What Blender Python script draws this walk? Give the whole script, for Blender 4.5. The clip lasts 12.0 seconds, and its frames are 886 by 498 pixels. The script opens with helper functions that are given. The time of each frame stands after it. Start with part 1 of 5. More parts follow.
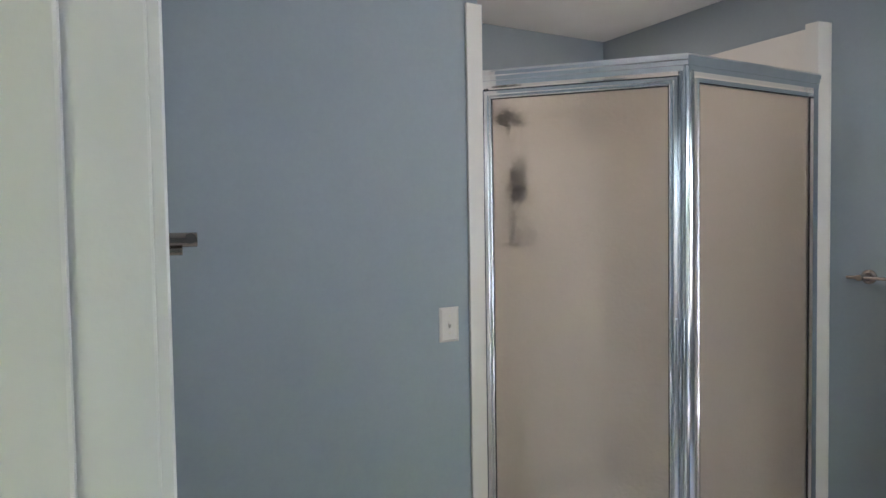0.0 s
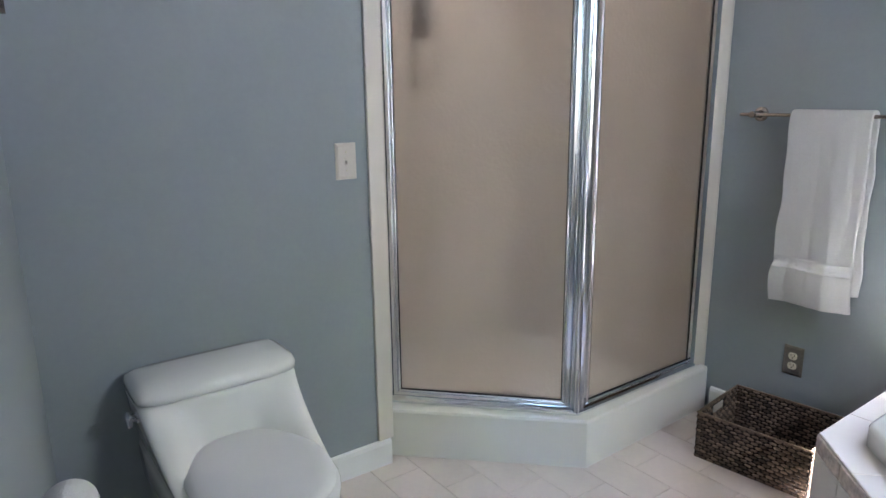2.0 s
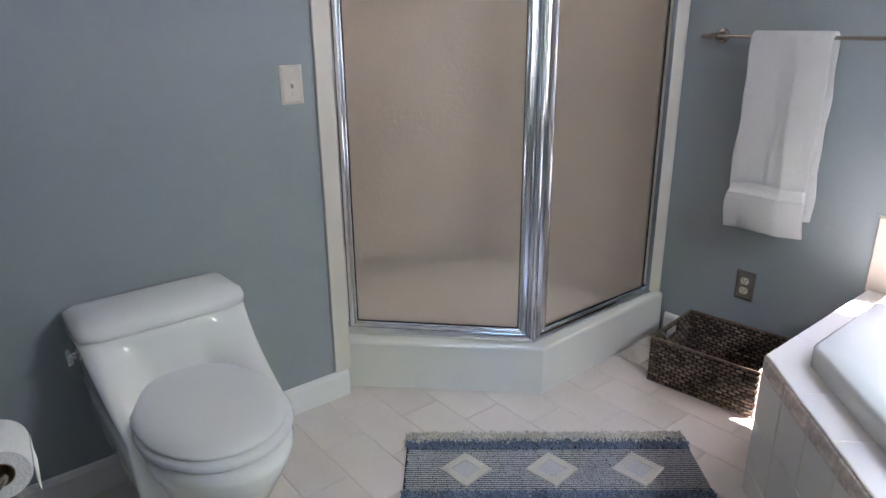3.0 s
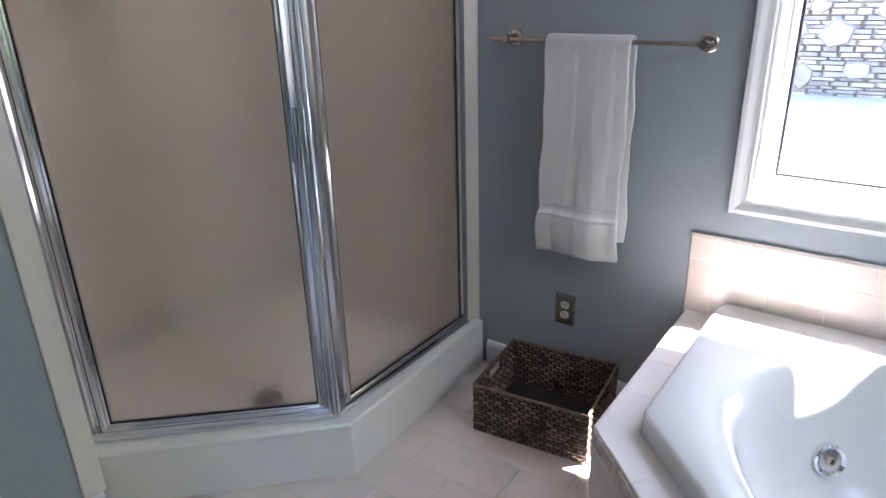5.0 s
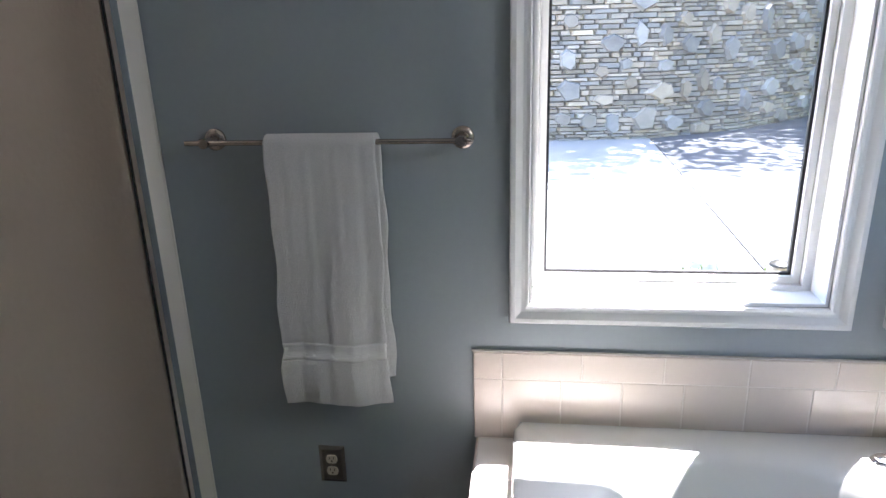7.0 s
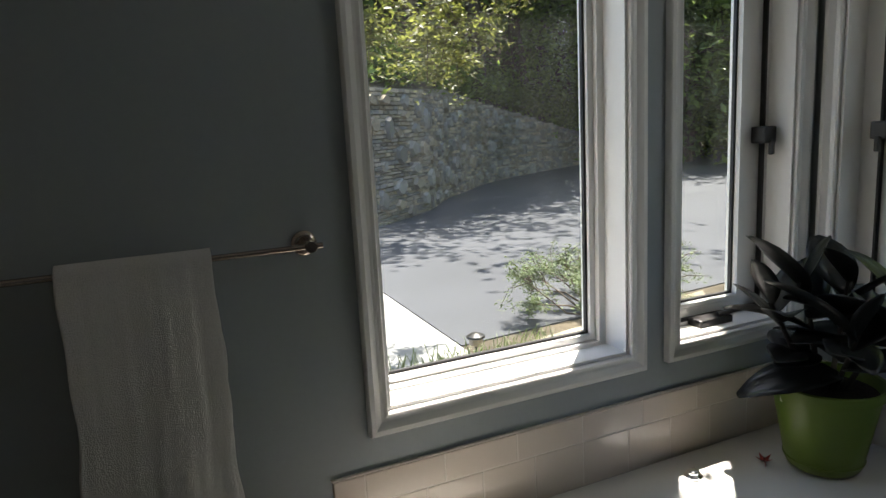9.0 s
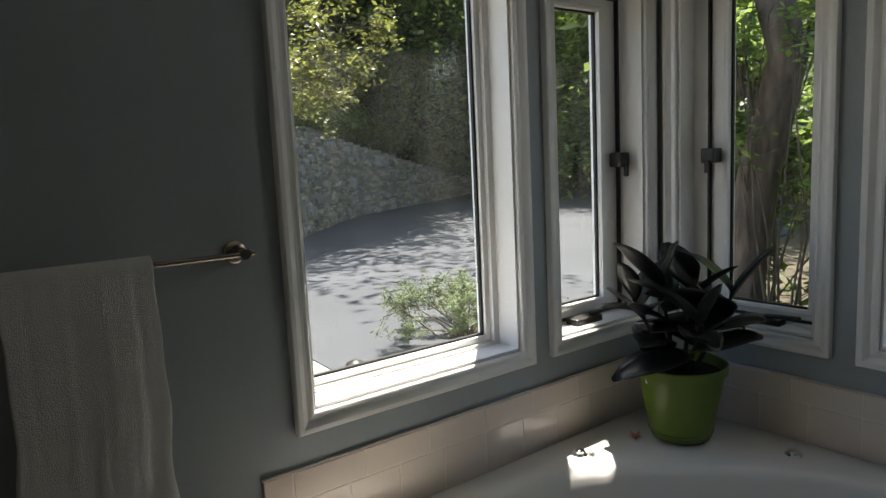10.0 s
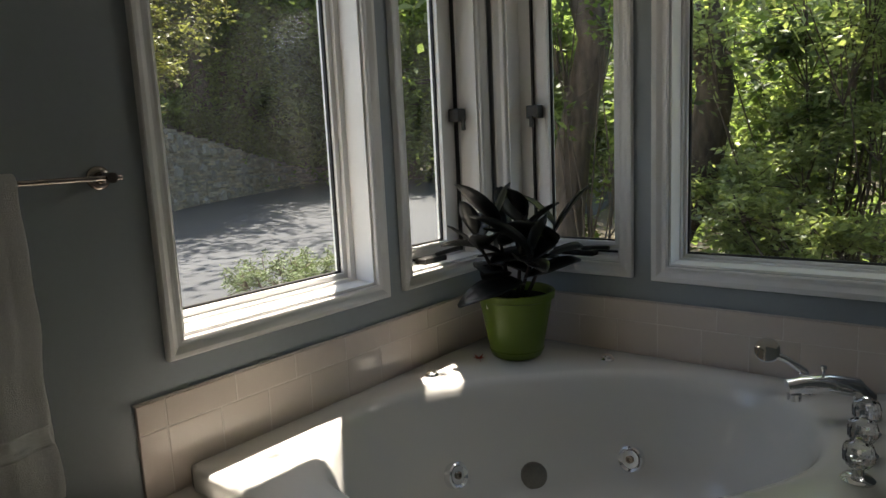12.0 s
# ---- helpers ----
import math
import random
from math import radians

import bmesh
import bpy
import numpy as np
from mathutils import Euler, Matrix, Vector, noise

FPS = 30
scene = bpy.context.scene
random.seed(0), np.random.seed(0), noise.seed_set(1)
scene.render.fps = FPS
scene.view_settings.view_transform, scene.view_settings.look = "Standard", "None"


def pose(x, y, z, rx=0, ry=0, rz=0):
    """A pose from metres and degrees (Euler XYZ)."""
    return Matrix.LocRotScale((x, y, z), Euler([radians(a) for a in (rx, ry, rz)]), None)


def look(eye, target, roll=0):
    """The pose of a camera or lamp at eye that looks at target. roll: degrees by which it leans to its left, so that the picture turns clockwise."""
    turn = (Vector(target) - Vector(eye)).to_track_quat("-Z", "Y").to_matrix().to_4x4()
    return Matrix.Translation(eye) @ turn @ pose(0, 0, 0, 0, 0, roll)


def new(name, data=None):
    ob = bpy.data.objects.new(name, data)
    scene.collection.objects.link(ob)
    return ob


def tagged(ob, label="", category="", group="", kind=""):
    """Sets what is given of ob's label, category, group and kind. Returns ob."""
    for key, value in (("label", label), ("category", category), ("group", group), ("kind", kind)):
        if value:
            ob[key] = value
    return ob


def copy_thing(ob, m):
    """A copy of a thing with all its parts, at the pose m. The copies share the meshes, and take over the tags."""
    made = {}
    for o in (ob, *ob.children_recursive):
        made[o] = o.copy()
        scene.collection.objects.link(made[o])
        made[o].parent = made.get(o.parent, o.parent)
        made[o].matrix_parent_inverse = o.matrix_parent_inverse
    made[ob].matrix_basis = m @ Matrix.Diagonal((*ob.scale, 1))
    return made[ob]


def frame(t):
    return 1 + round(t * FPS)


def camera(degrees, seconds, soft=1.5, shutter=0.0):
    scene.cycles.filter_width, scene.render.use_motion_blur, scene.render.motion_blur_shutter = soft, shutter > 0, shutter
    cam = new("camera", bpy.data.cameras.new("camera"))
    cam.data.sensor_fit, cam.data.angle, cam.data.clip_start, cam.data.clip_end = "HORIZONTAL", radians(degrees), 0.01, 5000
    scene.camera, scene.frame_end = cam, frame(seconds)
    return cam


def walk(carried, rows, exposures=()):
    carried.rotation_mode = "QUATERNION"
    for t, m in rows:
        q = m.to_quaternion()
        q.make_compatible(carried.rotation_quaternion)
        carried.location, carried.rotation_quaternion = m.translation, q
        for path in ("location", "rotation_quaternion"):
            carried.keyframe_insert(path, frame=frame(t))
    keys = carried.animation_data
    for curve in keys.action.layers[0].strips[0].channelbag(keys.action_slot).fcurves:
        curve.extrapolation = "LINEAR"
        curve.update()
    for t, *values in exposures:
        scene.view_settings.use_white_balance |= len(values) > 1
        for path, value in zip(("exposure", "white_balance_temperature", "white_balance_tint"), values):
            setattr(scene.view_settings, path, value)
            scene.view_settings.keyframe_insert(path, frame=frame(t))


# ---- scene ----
cam = camera(67.6, 12.0)

PATH = [
    (0, (1.576, -2.592, 1.493), (-0.17, -1.62, 1.413), -0.9),
    (0.5, (1.556, -2.518, 1.457), (-0.151, -1.486, 1.321), -0.8),
    (1, (1.518, -2.465, 1.427), (-0.135, -1.362, 1.2), -0.8),
    (1.2, (1.521, -2.46, 1.412), (-0.112, -1.336, 1.143), -0.7),
    (1.5, (1.54, -2.472, 1.39), (-0.069, -1.334, 1.05), -0.7),
    (2, (1.562, -2.505, 1.358), (-0.013, -1.362, 0.899), -0.7),
    (2.5, (1.565, -2.491, 1.335), (0.029, -1.348, 0.758), -0.7),
    (2.7, (1.563, -2.474, 1.329), (0.049, -1.324, 0.708), -0.7),
    (4.3, (1.379, -2.216, 1.415), (0.168, -0.81, 0.669), -1.4),
    (4.5, (1.366, -2.148, 1.431), (0.181, -0.724, 0.678), -1.5),
    (5, (1.325, -1.985, 1.438), (0.23, -0.486, 0.691), -1.6),
    (5.5, (1.278, -1.855, 1.46), (0.282, -0.28, 0.734), -1.6),
    (6, (1.161, -1.759, 1.471), (0.361, -0.067, 0.766), -1.5),
    (6.5, (1.036, -1.687, 1.489), (0.529, 0.126, 0.814), -1.7),
    (7, (0.954, -1.568, 1.504), (0.715, 0.317, 0.879), -1.7),
    (7.5, (0.85, -1.433, 1.552), (0.927, 0.483, 0.985), -1.2),
    (7.7, (0.812, -1.389, 1.575), (1.011, 0.52, 1.014), -1.0),
    (9.3, (0.433, -1.411, 1.478), (1.373, 0.326, 1.162), -3.1),
    (9.5, (0.387, -1.427, 1.484), (1.414, 0.262, 1.179), -2.8),
    (10, (0.296, -1.484, 1.447), (1.482, 0.104, 1.184), -2.8),
    (10.5, (0.235, -1.505, 1.392), (1.518, 0.008, 1.134), -2.8),
    (11, (0.202, -1.538, 1.352), (1.553, -0.086, 1.097), -2.6),
    (11.5, (0.156, -1.559, 1.327), (1.597, -0.197, 1.067), -2.6),
    (12, (0.112, -1.58, 1.3), (1.647, -0.336, 0.994), -2.7),
]

walk(
    cam,
    [(t, look(eye, target, roll)) for t, eye, target, roll in PATH],
    exposures=[(0.0, 4.62, 5900, 17), (2.7, 4.68, 5900, 22), (4.3, 4.5, 5850, 24), (5.5, 4.2, 5800, 24), (6.5, 3.93, 5850, 22), (7.0, 3.7, 5950, 19), (7.7, 2.9, 6250, 15),
               (9.3, 1.9, 6750, 12), (9.5, 1.9, 6750, 12), (12.0, 1.85, 7150, 13)],
)

# ---- light ----
SUN_DIR = Vector((0.29, 0.30, 1.0)).normalized()
SUN_AZ, SUN_EL = math.atan2(SUN_DIR.x, SUN_DIR.y), math.asin(SUN_DIR.z)
sun = new("sun", bpy.data.lights.new("sun", "SUN"))
sun.data.energy, sun.data.angle, sun.data.color = 5.0, radians(0.5), (1.0, 0.95, 0.87)
sun.matrix_world = look((0, 0, 0), -SUN_DIR)
world = bpy.data.worlds.new("world")
scene.world = world
world.use_nodes = True
sky = world.node_tree.nodes.new("ShaderNodeTexSky")
sky.sky_type, sky.sun_disc, sky.sun_elevation, sky.sun_rotation = "NISHITA", False, SUN_EL, SUN_AZ
# unseen fill lamp added at an invented passage window behind the doorway
passage_fill = new("passage_fill_lamp", bpy.data.lights.new("passage_fill_lamp", "AREA"))
passage_fill.data.shape, passage_fill.data.size, passage_fill.data.size_y, passage_fill.data.energy, passage_fill.data.color = "RECTANGLE", 1.1, 1.4, 0.025, (0.95, 0.97, 1.0)
passage_fill.matrix_world = look((2.37, -3.45, 1.35), (0.0, -2.6, 1.2))
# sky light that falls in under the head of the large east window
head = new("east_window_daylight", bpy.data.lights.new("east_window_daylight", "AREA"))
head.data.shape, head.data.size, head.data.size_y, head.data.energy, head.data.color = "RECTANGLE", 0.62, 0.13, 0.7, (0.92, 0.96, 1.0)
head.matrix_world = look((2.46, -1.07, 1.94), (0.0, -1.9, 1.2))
back = world.node_tree.nodes["Background"]
back.inputs[1].default_value = 0.125
world.node_tree.links.new(sky.outputs[0], back.inputs[0])


# ---- materials ----
def material(name, color, rough=0.5, metal=0.0, vary=0.06, scale=6.0, grain=0.03, grain_scale=120.0, bump=0.0, bump_scale=200.0,
             coat=0.0, transmission=0.0, ior=1.45, island=0.0, per_object=0.0, spec=0.5, sheen=0.0, translucent=0.0, stretch=None):
    """A principled material with colour variation at two scales, optional bump and per-piece variation."""
    m = bpy.data.materials.new(name)
    m.use_nodes = True
    nt = m.node_tree
    b = nt.nodes["Principled BSDF"]
    b.inputs["Roughness"].default_value, b.inputs["Metallic"].default_value = rough, metal
    b.inputs["Coat Weight"].default_value, b.inputs["Transmission Weight"].default_value = coat, transmission
    b.inputs["IOR"].default_value, b.inputs["Specular IOR Level"].default_value = ior, spec
    b.inputs["Sheen Weight"].default_value = sheen
    co = nt.nodes.new("ShaderNodeTexCoord").outputs["Object"]
    if stretch:
        mp = nt.nodes.new("ShaderNodeMapping")
        mp.inputs["Scale"].default_value = stretch
        nt.links.new(co, mp.inputs[0])
        co = mp.outputs[0]
    total = None
    for sc, amp in ((scale, vary), (grain_scale, grain)):
        n = nt.nodes.new("ShaderNodeTexNoise")
        n.inputs["Scale"].default_value, n.inputs["Detail"].default_value = sc, 4
        nt.links.new(co, n.inputs["Vector"])
        mr = nt.nodes.new("ShaderNodeMapRange")
        mr.inputs[1].default_value, mr.inputs[2].default_value = 0.25, 0.75
        mr.inputs[3].default_value, mr.inputs[4].default_value = 1 - amp, 1 + amp
        nt.links.new(n.outputs["Fac"], mr.inputs[0])
        total = mr.outputs[0] if total is None else _mul(nt, total, mr.outputs[0])
    for amp, node, sock in ((island, "ShaderNodeNewGeometry", "Random Per Island"), (per_object, "ShaderNodeObjectInfo", "Random")):
        if amp:
            src = nt.nodes.new(node).outputs[sock]
            mr = nt.nodes.new("ShaderNodeMapRange")
            mr.inputs[3].default_value, mr.inputs[4].default_value = 1 - amp, 1 + amp
            nt.links.new(src, mr.inputs[0])
            total = _mul(nt, total, mr.outputs[0])
    mix = nt.nodes.new("ShaderNodeVectorMath")
    mix.operation = "SCALE"
    mix.inputs[0].default_value = color[:3]
    nt.links.new(total, mix.inputs["Scale"])
    nt.links.new(mix.outputs[0], b.inputs["Base Color"])
    if bump:
        n = nt.nodes.new("ShaderNodeTexNoise")
        n.inputs["Scale"].default_value, n.inputs["Detail"].default_value = bump_scale, 3
        nt.links.new(co, n.inputs["Vector"])
        bp = nt.nodes.new("ShaderNodeBump")
        bp.inputs["Strength"].default_value, bp.inputs["Distance"].default_value = bump, 0.01
        nt.links.new(n.outputs["Fac"], bp.inputs["Height"])
        nt.links.new(bp.outputs[0], b.inputs["Normal"])
    if translucent:
        tr = nt.nodes.new("ShaderNodeBsdfTranslucent")
        sc2 = nt.nodes.new("ShaderNodeVectorMath")
        sc2.operation = "MULTIPLY"
        sc2.inputs[1].default_value = (1.5, 1.55, 0.75)
        nt.links.new(mix.outputs[0], sc2.inputs[0])
        nt.links.new(sc2.outputs[0], tr.inputs[0])
        ms = nt.nodes.new("ShaderNodeMixShader")
        ms.inputs[0].default_value = translucent
        nt.links.new(b.outputs[0], ms.inputs[1])
        nt.links.new(tr.outputs[0], ms.inputs[2])
        nt.links.new(ms.outputs[0], nt.nodes["Material Output"].inputs[0])
    return m


def _mul(nt, a, b):
    n = nt.nodes.new("ShaderNodeMath")
    n.operation = "MULTIPLY"
    nt.links.new(a, n.inputs[0])
    nt.links.new(b, n.inputs[1])
    return n.outputs[0]


def window_glass():
    """Thin pane: mostly see-through, with a mirror gloss that grows at grazing angles and a film of dust."""
    m = bpy.data.materials.new("clear_glass")
    m.use_nodes = True
    nt = m.node_tree
    nt.nodes.remove(nt.nodes["Principled BSDF"])
    tr, gl = nt.nodes.new("ShaderNodeBsdfTransparent"), nt.nodes.new("ShaderNodeBsdfGlossy")
    tr.inputs[0].default_value = (0.95, 0.97, 0.96, 1)
    gl.inputs["Roughness"].default_value = 0.01
    fr, ms = nt.nodes.new("ShaderNodeLayerWeight"), nt.nodes.new("ShaderNodeMixShader")
    fr.inputs[0].default_value = 0.5
    pw = nt.nodes.new("ShaderNodeMath")
    pw.operation = "POWER"
    pw.inputs[1].default_value = 4.0
    mr = nt.nodes.new("ShaderNodeMapRange")
    mr.inputs[3].default_value, mr.inputs[4].default_value = 0.004, 0.3
    nt.links.new(fr.outputs["Facing"], pw.inputs[0])
    nt.links.new(pw.outputs[0], mr.inputs[0])
    nt.links.new(mr.outputs[0], ms.inputs[0])
    nt.links.new(tr.outputs[0], ms.inputs[1])
    nt.links.new(gl.outputs[0], ms.inputs[2])
    # thin streaky film of dust that the sun lights from outside
    film_, dust = nt.nodes.new("ShaderNodeMixShader"), nt.nodes.new("ShaderNodeBsdfTranslucent")
    dust.inputs[0].default_value = (0.8, 0.82, 0.82, 1)
    mp, ns, amt = nt.nodes.new("ShaderNodeMapping"), nt.nodes.new("ShaderNodeTexNoise"), nt.nodes.new("ShaderNodeMapRange")
    mp.inputs["Scale"].default_value = (9, 9, 1.2)
    ns.inputs["Scale"].default_value, ns.inputs["Detail"].default_value = 1.5, 4
    amt.inputs[1].default_value, amt.inputs[2].default_value = 0.3, 0.75
    amt.inputs[3].default_value, amt.inputs[4].default_value = 0.003, 0.011
    nt.links.new(nt.nodes.new("ShaderNodeTexCoord").outputs["Object"], mp.inputs[0])
    nt.links.new(mp.outputs[0], ns.inputs["Vector"])
    nt.links.new(ns.outputs["Fac"], amt.inputs[0])
    nt.links.new(amt.outputs[0], film_.inputs[0])
    nt.links.new(ms.outputs[0], film_.inputs[1])
    nt.links.new(dust.outputs[0], film_.inputs[2])
    nt.links.new(film_.outputs[0], nt.nodes["Material Output"].inputs[0])
    return m


def emitter(name, color, strength):
    m = bpy.data.materials.new(name)
    m.use_nodes = True
    b = m.node_tree.nodes["Principled BSDF"]
    b.inputs["Emission Color"].default_value = (*color, 1)
    b.inputs["Emission Strength"].default_value = strength
    return m


PAINT = material("blue_grey_wall_paint", (0.30, 0.335, 0.352), 0.55, vary=0.02, scale=1.5, grain=0.02, grain_scale=60, bump=0.06, bump_scale=260)
WHITE = material("white_gloss_trim_paint", (0.79, 0.785, 0.77), 0.35, vary=0.02, scale=5, grain=0.01, bump=0.03, bump_scale=90)
CEIL = material("flat_white_ceiling_paint", (0.78, 0.77, 0.75), 0.8, vary=0.02, bump=0.08, bump_scale=300)
CREAM = material("cream_acrylic_surround", (0.68, 0.63, 0.565), 0.3, vary=0.02, scale=3, grain=0.01)
CURB = material("cream_shower_base_acrylic", (0.74, 0.73, 0.68), 0.28, vary=0.02, scale=4, grain=0.01)
CHROME = material("polished_aluminium", (0.78, 0.81, 0.84), 0.14, metal=1.0, vary=0.03, scale=20, grain=0.04, grain_scale=300, stretch=(1, 1, 0.05))
BRIGHT = material("bright_chrome", (0.85, 0.86, 0.88), 0.06, metal=1.0, vary=0.02)
NICKEL = material("brushed_nickel", (0.40, 0.345, 0.30), 0.24, metal=1.0, vary=0.04, grain=0.06, grain_scale=400)
PEWTER = material("pewter_plate_metal", (0.24, 0.22, 0.195), 0.35, metal=0.9, vary=0.08, scale=30, grain=0.05)
BLACK = material("black_rubber_gasket", (0.015, 0.015, 0.016), 0.6, vary=0.1)
BRONZE = material("dark_bronze_hardware", (0.03, 0.028, 0.027), 0.4, metal=0.3, vary=0.1)
OBSCURE = material("obscure_bronze_glass", (0.84, 0.79, 0.735), 0.33, transmission=1.0, ior=1.2, vary=0.03, scale=3, grain=0.02, grain_scale=60, bump=0.14, bump_scale=70)
PORCELAIN = material("white_glazed_porcelain", (0.80, 0.80, 0.79), 0.08, vary=0.01, scale=3, grain=0.005, coat=0.4)
SEATPL = material("white_seat_plastic", (0.76, 0.76, 0.78), 0.3, vary=0.01, grain=0.01)
ACRYL = material("white_tub_acrylic", (0.68, 0.68, 0.655), 0.14, vary=0.015, scale=3, grain=0.005, coat=0.15)
FLOORT = material("cream_floor_tile_glaze", (0.66, 0.59, 0.54), 0.28, vary=0.05, scale=5, grain=0.03, grain_scale=50, per_object=0.04, bump=0.04, bump_scale=30)
GROUT = material("beige_tile_grout", (0.57, 0.515, 0.475), 0.9, vary=0.12, scale=20, grain=0.1)
WALLT = material("cream_wall_tile_glaze", (0.70, 0.61, 0.535), 0.16, vary=0.03, scale=4, grain=0.01, per_object=0.03, bump=0.03, bump_scale=12)
WGROUT = material("pale_wall_grout", (0.76, 0.69, 0.62), 0.9, vary=0.1, scale=20)
DECKT = material("white_deck_tile_glaze", (0.70, 0.665, 0.635), 0.14, vary=0.03, scale=4, grain=0.01, per_object=0.02, bump=0.03, bump_scale=12)
BORDER = material("pink_marbled_border_tile", (0.60, 0.50, 0.45), 0.25, vary=0.35, scale=28, grain=0.1, per_object=0.06)
TERRY = material("white_terry_cotton", (0.82, 0.81, 0.80), 0.95, vary=0.03, scale=8, grain=0.08, grain_scale=350, bump=0.9, bump_scale=450, sheen=0.4)
TERRYB = material("white_dobby_band", (0.78, 0.77, 0.76), 0.95, vary=0.02, grain=0.05, grain_scale=300, bump=0.4, bump_scale=200, stretch=(0.2, 1, 3))
WEAVE = material("dark_woven_hyacinth", (0.15, 0.105, 0.072), 0.75, vary=0.3, scale=30, grain=0.25, grain_scale=250, island=0.55, bump=0.4, bump_scale=300)
# near-black colour stands in for shade behind the strands and inside the basket
WEAVE_SHADE = material("painted_shade_basket_core", (0.02, 0.016, 0.013), 0.9, vary=0.2)
RUGC = material("cream_cotton_yarn", (0.60, 0.56, 0.48), 0.95, vary=0.08, grain=0.2, grain_scale=300, island=0.25, bump=0.6, bump_scale=400)
RUGB = material("denim_blue_yarn", (0.16, 0.20, 0.27), 0.95, vary=0.15, grain=0.2, grain_scale=300, island=0.4, bump=0.6, bump_scale=400)
RUGG = material("grey_white_woven_yarn", (0.47, 0.46, 0.45), 0.95, vary=0.1, grain=0.3, grain_scale=250, bump=0.6, bump_scale=350)
RUGD = material("charcoal_woven_yarn", (0.025, 0.027, 0.032), 0.95, vary=0.1, grain=0.3, grain_scale=250)
PAPER = material("white_tissue_paper", (0.82, 0.81, 0.80), 0.95, vary=0.02, grain=0.03, bump=0.3, bump_scale=200)
CARD = material("brown_cardboard_core", (0.25, 0.18, 0.12), 0.9)
ALMOND = material("almond_switch_plastic", (0.66, 0.60, 0.54), 0.35, vary=0.01)
IVORY = material("ivory_receptacle_plastic", (0.66, 0.61, 0.48), 0.4, vary=0.01)
SMOKE = material("smoky_grey_plastic", (0.22, 0.205, 0.19), 0.4, vary=0.05)
POT = material("lime_green_plastic_pot", (0.12, 0.185, 0.022), 0.38, vary=0.04, scale=6, grain=0.03)
SOIL = material("dark_potting_soil", (0.02, 0.015, 0.012), 0.95, vary=0.4, scale=60, bump=1.0, bump_scale=120)
RUBBERLEAF = material("burgundy_black_rubber_leaf", (0.014, 0.016, 0.015), 0.36, vary=0.25, scale=15, grain=0.1, per_object=0.2, island=0.4)
STEM = material("plant_stem", (0.03, 0.022, 0.018), 0.6, vary=0.2)
REDLEAF = material("red_maple_leaf", (0.30, 0.035, 0.02), 0.6, vary=0.2, scale=80)
CLEARAC = material("clear_acrylic_knob", (0.97, 0.97, 0.97), 0.02, transmission=1.0, ior=1.49, vary=0.0, grain=0.0)
GLASS = window_glass()
LAMP = emitter("lamp_diffuser", (1.0, 0.88, 0.74), 2.2)
ASPHALT = material("asphalt", (0.065, 0.068, 0.078), 0.9, vary=0.15, scale=0.6, grain=0.35, grain_scale=90, bump=0.4, bump_scale=120)
CONCRETE = material("concrete_pad", (0.27, 0.265, 0.255), 0.9, vary=0.12, scale=0.9, grain=0.08, grain_scale=40, bump=0.2, bump_scale=60)
STONE = material("grey_field_stone", (0.285, 0.25, 0.205), 0.85, vary=0.2, scale=5, grain=0.12, grain_scale=40, island=0.4, bump=0.8, bump_scale=22)
STONEB = material("tan_field_stone", (0.32, 0.265, 0.20), 0.85, vary=0.2, scale=5, grain=0.12, grain_scale=40, island=0.35, per_object=0.3, bump=0.8, bump_scale=22)
STONEG = material("blue_grey_field_stone", (0.255, 0.24, 0.22), 0.85, vary=0.2, scale=5, grain=0.12, grain_scale=40, per_object=0.35, bump=0.8, bump_scale=22)
JOINT = material("mortar_packed_joints", (0.20, 0.18, 0.15), 0.95, vary=0.3, scale=12)
EARTH = material("leaf_litter_ground", (0.075, 0.06, 0.04), 0.95, vary=0.4, scale=1.5, grain=0.4, grain_scale=25, bump=0.8, bump_scale=30)
MULCH = material("pale_mulch_bed", (0.30, 0.26, 0.20), 0.95, vary=0.3, scale=8, grain=0.3, grain_scale=60, bump=0.8, bump_scale=60)
BARK = material("grey_brown_bark", (0.10, 0.075, 0.056), 0.9, vary=0.6, scale=7, grain=0.5, grain_scale=26, bump=1.0, bump_scale=22, stretch=(1, 1, 0.3))
LEAF = material("sunlit_green_leaf", (0.15, 0.20, 0.08), 0.30, vary=0.15, scale=2, grain=0.0, island=0.4, translucent=0.65)
LEAFS = material("pale_shrub_leaf", (0.29, 0.335, 0.18), 0.3, vary=0.15, scale=2, grain=0.0, island=0.35, translucent=0.5)
LEAFD = material("dark_green_leaf", (0.12, 0.16, 0.078), 0.45, vary=0.2, scale=0.6, grain=0.0, island=0.5, translucent=0.62)
LEAFY = material("yellow_green_maple_leaf", (0.125, 0.13, 0.055), 0.45, vary=0.2, scale=2, grain=0.0, island=0.4, translucent=0.5)
HERB = material("grey_green_herb_leaf", (0.13, 0.17, 0.08), 0.6, vary=0.15, scale=4, grain=0.0, island=0.35, translucent=0.25)
SIDING = material("grey_house_siding", (0.30, 0.29, 0.27), 0.7, vary=0.05)


